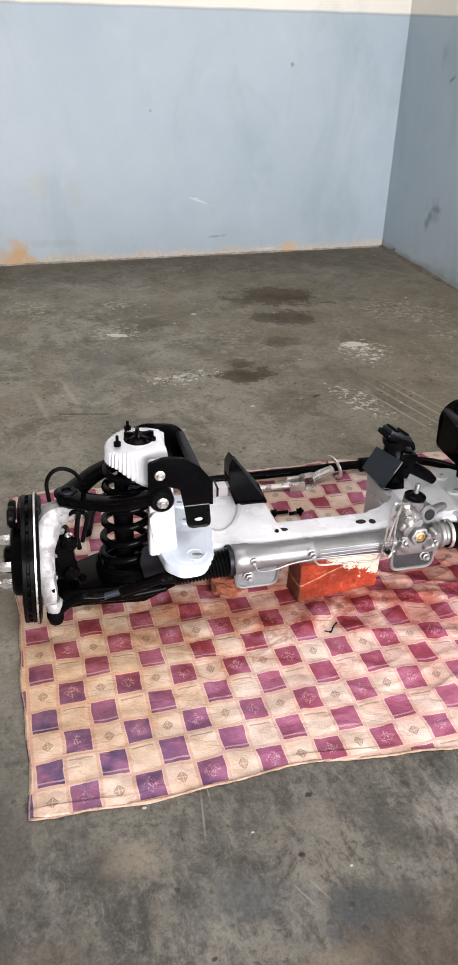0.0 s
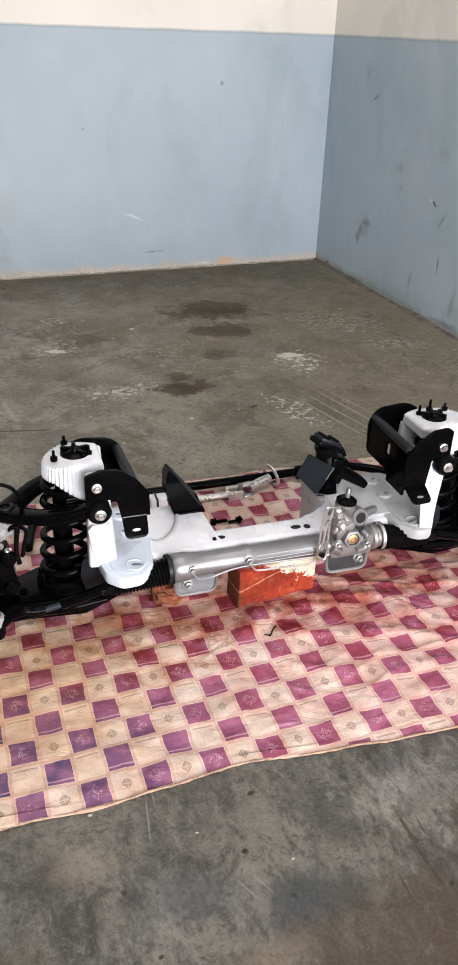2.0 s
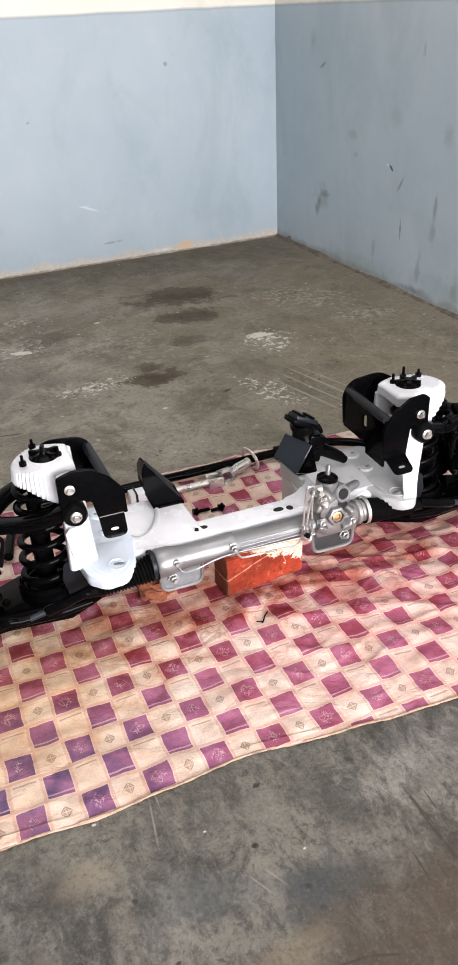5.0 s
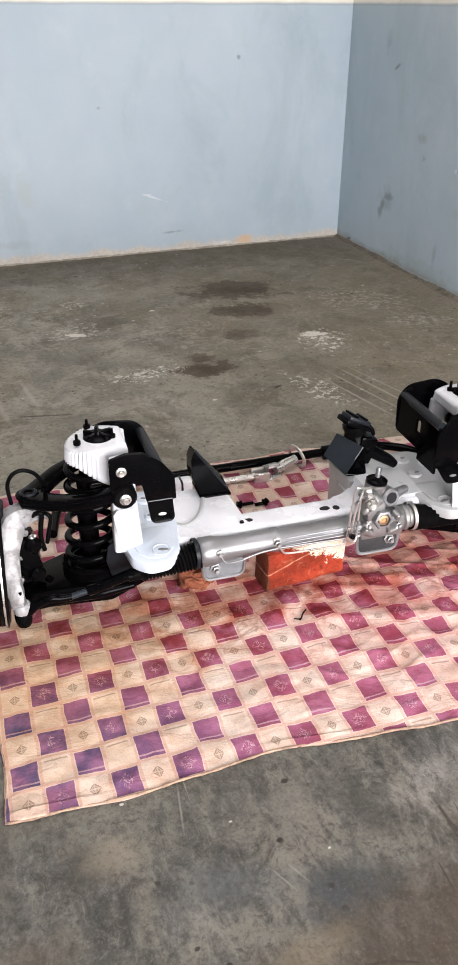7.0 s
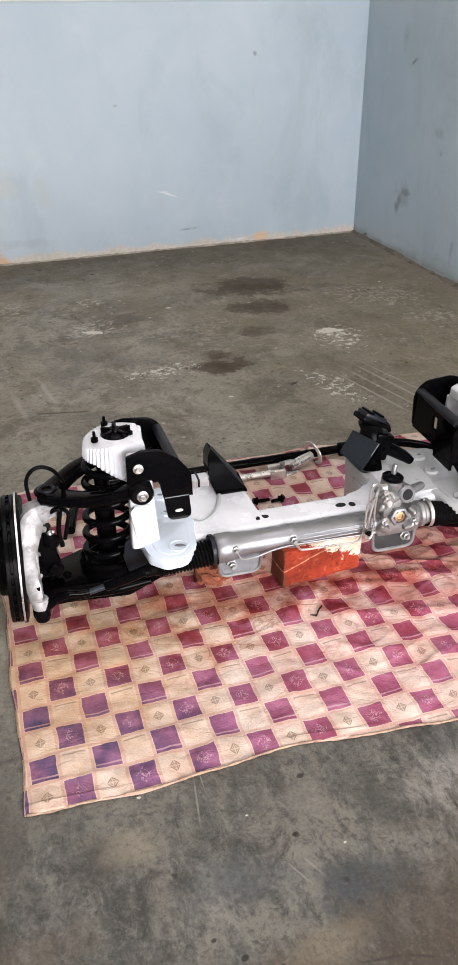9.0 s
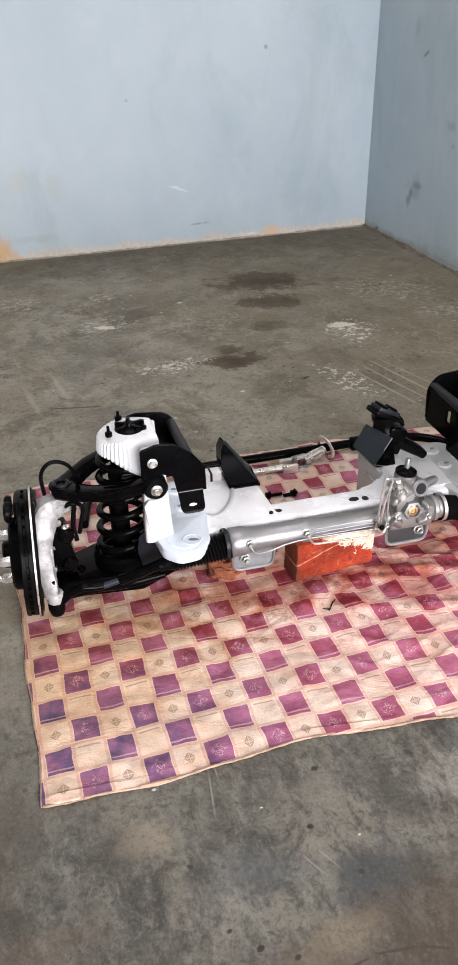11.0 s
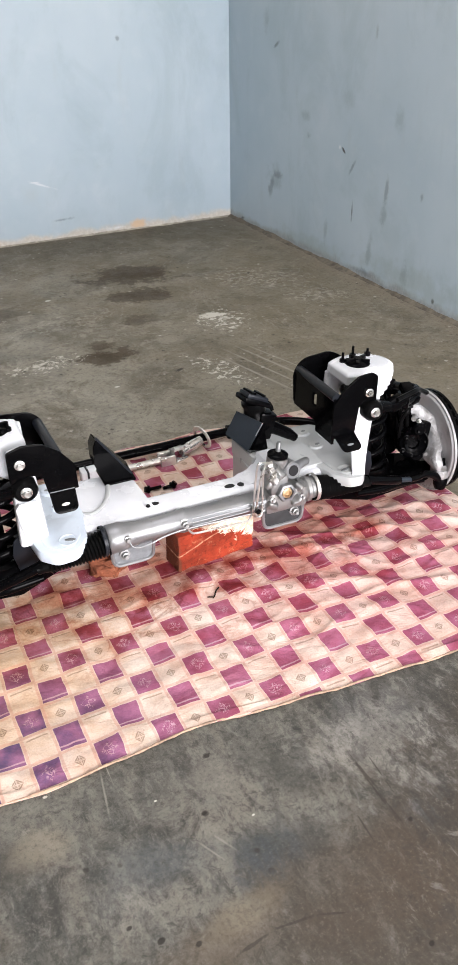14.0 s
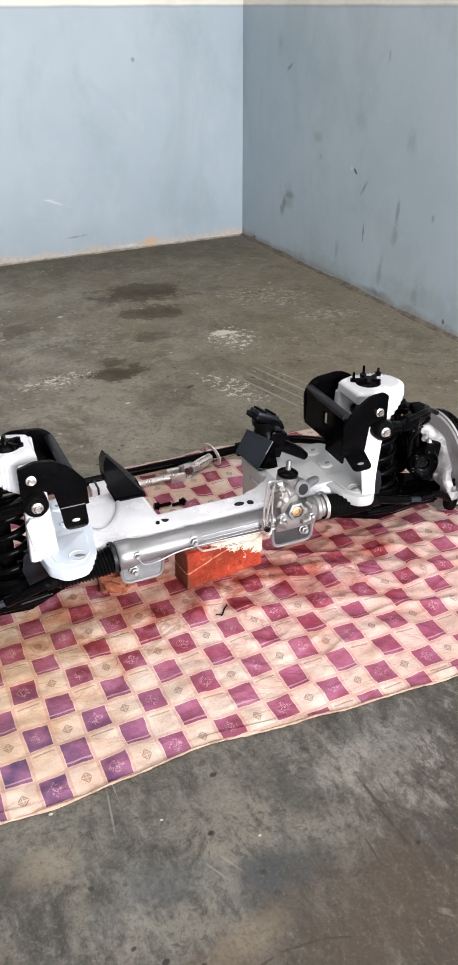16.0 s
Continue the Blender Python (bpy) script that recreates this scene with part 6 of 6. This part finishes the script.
def engine_mounts():
    """The slanted black pads for the engine: one bare bracket, one with its rubber."""
    def prism(pts):
        bm = bmesh.new()
        vs = [bm.verts.new(p) for p in pts]
        for f in ((0, 1, 2), (5, 4, 3), (0, 3, 4, 1), (1, 4, 5, 2), (2, 5, 3, 0)):
            bm.faces.new([vs[k] for k in f])
        bmesh.ops.bevel(bm, geom=list(bm.edges), offset=0.0025, segments=2, affect="EDGES")
        return bm

    bm = bmesh.new()
    front = [(-0.229, 0.098, 0.204), (-0.164, 0.098, 0.204), (-0.164, 0.098, 0.212), (-0.241, 0.098, 0.322), (-0.250, 0.098, 0.300), (-0.250, 0.098, 0.255)]
    a = [bm.verts.new(p) for p in front]
    b = [bm.verts.new((x + 0.004, 0.160, 0.204 + (z - 0.204) * 0.86)) for x, y, z in front]
    bm.faces.new(a), bm.faces.new(b[::-1])
    for k in range(6):
        bm.faces.new((a[k], b[k], b[(k + 1) % 6], a[(k + 1) % 6]))
    bmesh.ops.bevel(bm, geom=list(bm.edges), offset=0.002, segments=2, affect="EDGES")
    left = add("engine_bracket", bm, BLACK, "black wedge-shaped engine bracket")
    rod("top_edge", [(-0.241, 0.100, 0.323), (-0.1665, 0.100, 0.214)], 0.003, GREY_DARK, "", left, 8)
    bm = bmesh.new()
    box(bm, -0.233, -0.160, 0.090, 0.165, 0.200, 0.206, 0.001)
    add("base_plate", bm, BLACK, "", left)
    right = add("engine_bracket", prism([(0.149, 0.030, 0.232), (0.098, 0.030, 0.236), (0.136, 0.030, 0.306), (0.170, 0.115, 0.228), (0.082, 0.112, 0.250), (0.110, 0.112, 0.302)]), BLACK, "black boxed engine bracket with a slanted face")
    bm = bmesh.new()
    a, b, c, d = Vector((0.094, 0.026, 0.247)), Vector((0.132, 0.026, 0.311)), Vector((0.107, 0.114, 0.307)), Vector((0.077, 0.114, 0.252))
    nrm = (b - a).cross(d - a).normalized()
    vs = [bm.verts.new(p + k * nrm) for k in (-0.002, 0.003) for p in (a, b, c, d)]
    for f in ((0, 1, 2, 3), (7, 6, 5, 4), (0, 4, 5, 1), (1, 5, 6, 2), (2, 6, 7, 3), (3, 7, 4, 0)):
        bm.faces.new([vs[k] for k in f])
    bmesh.ops.bevel(bm, geom=list(bm.edges), offset=0.0012, segments=2, affect="EDGES")
    add("slanted_face", bm, SLATE, "dark grey slanted face plate", right)
    mid = (a + b + c + d) / 4
    up = nrm if nrm.z > 0 else -nrm
    turning("hole", ((0, 0.0), (0.0055, 0.0), (0.006, -0.001)), mid + up * 0.0038 + Vector((0.004, 0.005, 0.006)), up, HOLE, "", right, 14)
    # Bare metal shows along the folded edges.
    rod("chipped_edge", [b + up * 0.002, b.lerp(a, 0.45) + up * 0.002], 0.0011, GREY_RUBBER, "", right, 6)
    rod("chipped_edge", [a + up * 0.002, a + Vector((0.050, 0.003, -0.014))], 0.0010, GREY_RUBBER, "", right, 6)
    rub = turning("engine_mount", ((0, 0), (0.024, 0.0), (0.030, 0.006), (0.026, 0.020), (0.026, 0.030), (0.030, 0.036), (0.030, 0.044), (0, 0.046)), (0.142, 0.088, 0.292), (-0.05, 0.1, 1), RUBBER, "black rubber engine mount")
    tilt = Matrix.Translation((0.136, 0.086, 0.343)) @ Matrix.Rotation(0.42, 4, "Y") @ Matrix.Rotation(-0.10, 4, "X")
    bm = bmesh.new()
    box(bm, -0.036, 0.034, -0.026, 0.026, -0.007, 0.006, 0.004, tilt)
    add("mount_cap", bm, BLACK_DULL, "", rub)
    bm = bmesh.new()
    box(bm, -0.032, 0.026, -0.024, 0.022, 0.0, 0.012, 0.005, tilt @ Matrix.Translation((0, 0, 0.004)))
    add("mount_top", bm, GREY_DARK, "dark grey worn top", rub)
    for u, wide in ((-0.018, 0.007), (0.010, 0.005)):
        bm = bmesh.new()
        box(bm, -wide, wide, -0.020, 0.018, 0.0, 0.006, 0.0025, tilt @ Matrix.Translation((u, 0, 0.0145)) @ Matrix.Rotation(0.12, 4, "Z"))
        add("mount_fin", bm, BLACK, "", rub)
    rod("mount_hook", [(0.160, 0.080, 0.338), (0.172, 0.074, 0.328), (0.178, 0.070, 0.314)], [0.007, 0.006, 0.004], BLACK_DULL, "", rub, 8, steps=3)
    bm = bmesh.new()
    box(bm, -0.022, 0.022, -0.030, 0.020, -0.040, 0.026, 0.008, Matrix.Translation((0.158, 0.085, 0.288)) @ Matrix.Rotation(0.3, 4, "Y"))
    add("mount_side", bm, BLACK, "", rub)
    rod("mount_arm", [(0.150, 0.085, 0.278), (0.185, 0.082, 0.262), (0.225, 0.078, 0.238), (0.245, 0.076, 0.222)], [0.018, 0.016, 0.014, 0.010], BLACK, "black mounting arm", rub, steps=4)


engine_mounts()

# ---------------------------------------------------------------- loose things on the cloth



def brick_material(name, colour, light):
    """Clay with darker smears, a scored line and a pale patch where the face has worn off."""
    n = Nodes(name)
    p = n.coords()
    a, b, c = n.noise(p, 90.0, 5, 0.65), n.noise(p, 14.0, 5, 0.6), n.noise(p, 34.0, 7, 0.75, 0.8)
    col = n.mix(n.ramp(b, 0.3, 0.7), tuple(v * 0.58 for v in colour), tuple(v * 1.12 for v in colour))
    col = n.mix(n.ramp(a, 0.52, 0.66, 0.0, 0.65), col, tuple(v * 0.34 for v in colour))
    col = n.mix(n.ramp(n.noise(n.mapped(p, (1.0, 1.0, 4.0)), 22.0, 6, 0.7, 0.5), 0.54, 0.64, 0.0, 0.55), col, tuple(v * 0.42 for v in colour))
    col = n.mix(n.ramp(c, 0.56, 0.70, 0.0, 0.40), col, (0.62, 0.30, 0.16))
    pos = n.split(p)
    if light:
        # The left end face turns from the light; its shade is mixed into the clay.
        end_shade = n.math("MULTIPLY", n.ramp(n.math("ADD", pos[0], n.math("MULTIPLY", n.math("SUBTRACT", b, 0.5), 0.02)), -0.093, -0.102), 0.75)
        col = n.mix(end_shade, col, (0.10, 0.040, 0.022))
        line = n.ramp(n.math("ABSOLUTE", n.math("SUBTRACT", n.math("ADD", pos[2], n.math("MULTIPLY", pos[0], -0.30)), 0.078)), 0.003, 0.001)
        col = n.mix(n.math("MULTIPLY", line, n.ramp(c, 0.4, 0.55, 0.2, 0.6)), col, (0.66, 0.38, 0.24))
    worn = n.math("MULTIPLY", n.ramp(n.math("ADD", n.math("ADD", n.math("MULTIPLY", pos[2], 9.0), n.math("MULTIPLY", pos[0], 4.5)), n.math("MULTIPLY", n.math("SUBTRACT", c, 0.5), 1.5)), 0.735, 0.795), light)
    col = n.mix(worn, col, n.mix(n.ramp(a, 0.4, 0.6), (0.66, 0.50, 0.36), (0.86, 0.74, 0.60)))
    n.bump(n.math("ADD", a, n.math("MULTIPLY", c, 0.9)), 0.8, 0.004)
    return n.finish(col, 0.85, spec=0.2)


def rough_block(name, size, where, material, label, category, wobble=0.003, cuts=9, seed=1.0, bevel=0.006):
    """A worn block with chipped edges, standing on its base."""
    bm = bmesh.new()
    x, y, z = size
    box(bm, -x / 2, x / 2, -y / 2, y / 2, 0, z, bevel)
    bmesh.ops.subdivide_edges(bm, edges=[e for e in bm.edges if e.calc_length() > 0.02], cuts=cuts, use_grid_fill=True)
    for v in bm.verts:
        d = noise.noise_vector(v.co * 38 + Vector((seed, 0, 0))) * wobble + noise.noise_vector(v.co * 11 + Vector((0, seed, 0))) * wobble * 1.2
        if v.co.z < 0.002:
            d.z = 0
        v.co += d
    ob = part(name, bm, material)
    ob.matrix_world = where
    return tagged(ob, label, category)


rough_block("brick", (0.205, 0.066, 0.103), MACHINE @ pose(-0.018, 0.000, 0.0065, 0, 0, 7.5), brick_material("red_brick", (0.33, 0.042, 0.018), 1.0), "bright red clay brick under the beam, one corner worn pale", "brick", 0.0022, 8, 3.0)


def broken_brick():
    """A knocked-off lump of brick: hard facets, one hollow side."""
    bm = bmesh.new()
    bmesh.ops.create_icosphere(bm, subdivisions=4, radius=1.0)
    for v in bm.verts:
        v.co = Vector((math.copysign(abs(v.co.x) ** 0.7, v.co.x) * 0.046, math.copysign(abs(v.co.y) ** 0.7, v.co.y) * 0.030, 0.022 + math.copysign(abs(v.co.z) ** 0.7, v.co.z) * 0.022))
        d = noise.noise_vector(v.co * 42 + Vector((3, 0, 0))) * 0.012 + noise.noise_vector(v.co * 110) * 0.004
        v.co += d
        v.co.z = max(0.0, v.co.z - 0.010 * math.exp(-((v.co.x - 0.005) / 0.010) ** 2))
    ob = part("brick_piece", bm, brick_material("orange_brick", (0.26, 0.085, 0.045), 0.0), smooth=False)
    ob.matrix_world = MACHINE @ pose(-0.262, 0.038, 0.0065, 0, 0, 6)
    return tagged(ob, "broken lump of orange brick on the cloth", "brick")


broken_brick()


def anti_roll_bar():
    thing = empty("anti_roll_bar", MACHINE, "long black anti-roll bar lying across the cloth behind the subframe", "car part")
    bm = bmesh.new()
    tube(bm, smooth_path([(-0.56, 0.30, 0.030), (-0.53, 0.42, 0.030), (-0.47, 0.475, 0.030), (-0.36, 0.487, 0.032), (0.0, 0.488, 0.034), (0.34, 0.492, 0.034), (0.44, 0.480, 0.032), (0.52, 0.42, 0.030), (0.56, 0.30, 0.030)], 8), 0.0125, 14)
    part("bar", bm, BLACK, thing)
    for u in (-0.28, 0.245):
        bm = bmesh.new()
        lathe(bm, ((0.012, 0), (0.021, 0.002), (0.021, 0.034), (0.012, 0.036)), Matrix.Translation((u, 0.489, 0.034)) @ turned((1, 0, 0)), 20)
        part("bush", bm, RUBBER, thing)


anti_roll_bar()


def steering_shaft():
    thing = empty("steering_shaft", MACHINE, "bright steel steering shaft with a universal joint, lying on the cloth", "car part")
    z = 0.022
    bm = bmesh.new()
    tube(bm, [(-0.150, 0.434, z), (0.022, 0.437, z)], 0.0095, 14)
    part("shaft", bm, BRIGHT, thing)
    bm = bmesh.new()
    box(bm, -0.214, -0.166, 0.420, 0.458, 0.008, 0.046, 0.005)
    part("clamp", bm, WHITE, thing, "pale clamp end")
    bm = bmesh.new()
    box(bm, -0.199, -0.193, 0.418, 0.460, 0.006, 0.0475, 0.001)
    part("clamp_slot", bm, GREY_DARK, thing)
    bm = bmesh.new()
    box(bm, -0.166, -0.156, 0.421, 0.461, 0.006, 0.042, 0.003)
    part("clamp_lip", bm, ALU_DULL, thing)
    for u, turn in ((0.035, 0.0), (0.075, 0.2)):
        bm = bmesh.new()
        for w in (-1, 1):
            box(bm, -0.022, 0.022, w * 0.016 - 0.005, w * 0.016 + 0.005, -0.014, 0.014, 0.003, Matrix.Translation((u, 0.439 + (u - 0.03) * 0.25, z)) @ Matrix.Rotation(turn, 4, "Z") @ Matrix.Rotation(turn * 6, 4, "X"))
        part("yoke", bm, BRIGHT, thing)
    bm = bmesh.new()
    lathe(bm, ((0, -0.024), (0.007, -0.024), (0.007, 0.024), (0, 0.024)), Matrix.Translation((0.055, 0.444, z)), 14)
    lathe(bm, ((0, -0.024), (0.007, -0.024), (0.007, 0.024), (0, 0.024)), Matrix.Translation((0.055, 0.444, z)) @ turned((0, 1, 0)), 14)
    part("spider", bm, ALU_DULL, thing)
    bm = bmesh.new()
    tube(bm, [(0.085, 0.452, z + 0.002), (0.12, 0.464, z + 0.008), (0.155, 0.476, z + 0.014)], [0.014, 0.016, 0.013], 16)
    part("sleeve", bm, BRIGHT, thing)
    bm = bmesh.new()
    lathe(bm, ((0.027, 0), (0.037, 0.001), (0.038, 0.004), (0.034, 0.006), (0.027, 0.005), (0.027, 0)), Matrix.Translation((0.158, 0.477, 0.042)) @ turned((1, 0.35, 0.25)), 30)
    part("flange", bm, BRIGHT, thing, "round steel flange")


steering_shaft()


def loose_bolts():
    for k, (u, v, turn) in enumerate(((-0.048, 0.317, -5), (-0.010, 0.311, 172))):
        thing = empty("loose_bolt", MACHINE @ pose(u, v, 0.0085, 0, 0, turn), "small black bolt lying loose on the cloth", "bolt", "loose bolts")
        bm = bmesh.new()
        lathe(bm, ((0, 0), (0.011, 0), (0.011, 0.004), (0.008, 0.005), (0.008, 0.013), (0, 0.013)), Matrix.Translation((-0.012, 0, 0.006)) @ turned((-1, 0, 0.2 + 0.8 * k)), 12)
        part("head", bm, BLACK_DULL, thing)
        bm = bmesh.new()
        tube(bm, [(-0.012, 0, 0.006), (0.022 - 0.008 * k, 0.004, 0.005)], 0.0048, 8)
        part("shank", bm, BLACK_DULL, thing)


loose_bolts()


def twig():
    thing = empty("twig", MACHINE @ pose(-0.074, -0.150, 0.009), "small forked dark twig on the cloth", "twig")
    bm = bmesh.new()
    tube(bm, smooth_path([(-0.006, -0.012, 0.003), (0.001, -0.005, 0.005), (0.008, 0.005, 0.006), (0.020, 0.017, 0.004)], 4), [0.0018] * 13, 6)
    part("stem", bm, plain("dark_twig", (0.014, 0.009, 0.007), 0.8, spec=0.1, grain=200, vary=0.4), thing)
    bm = bmesh.new()
    tube(bm, [(-0.003, -0.009, 0.004), (-0.016, -0.003, 0.003)], 0.0015, 6)
    part("fork", bm, bpy.data.materials["dark_twig"], thing)


twig()
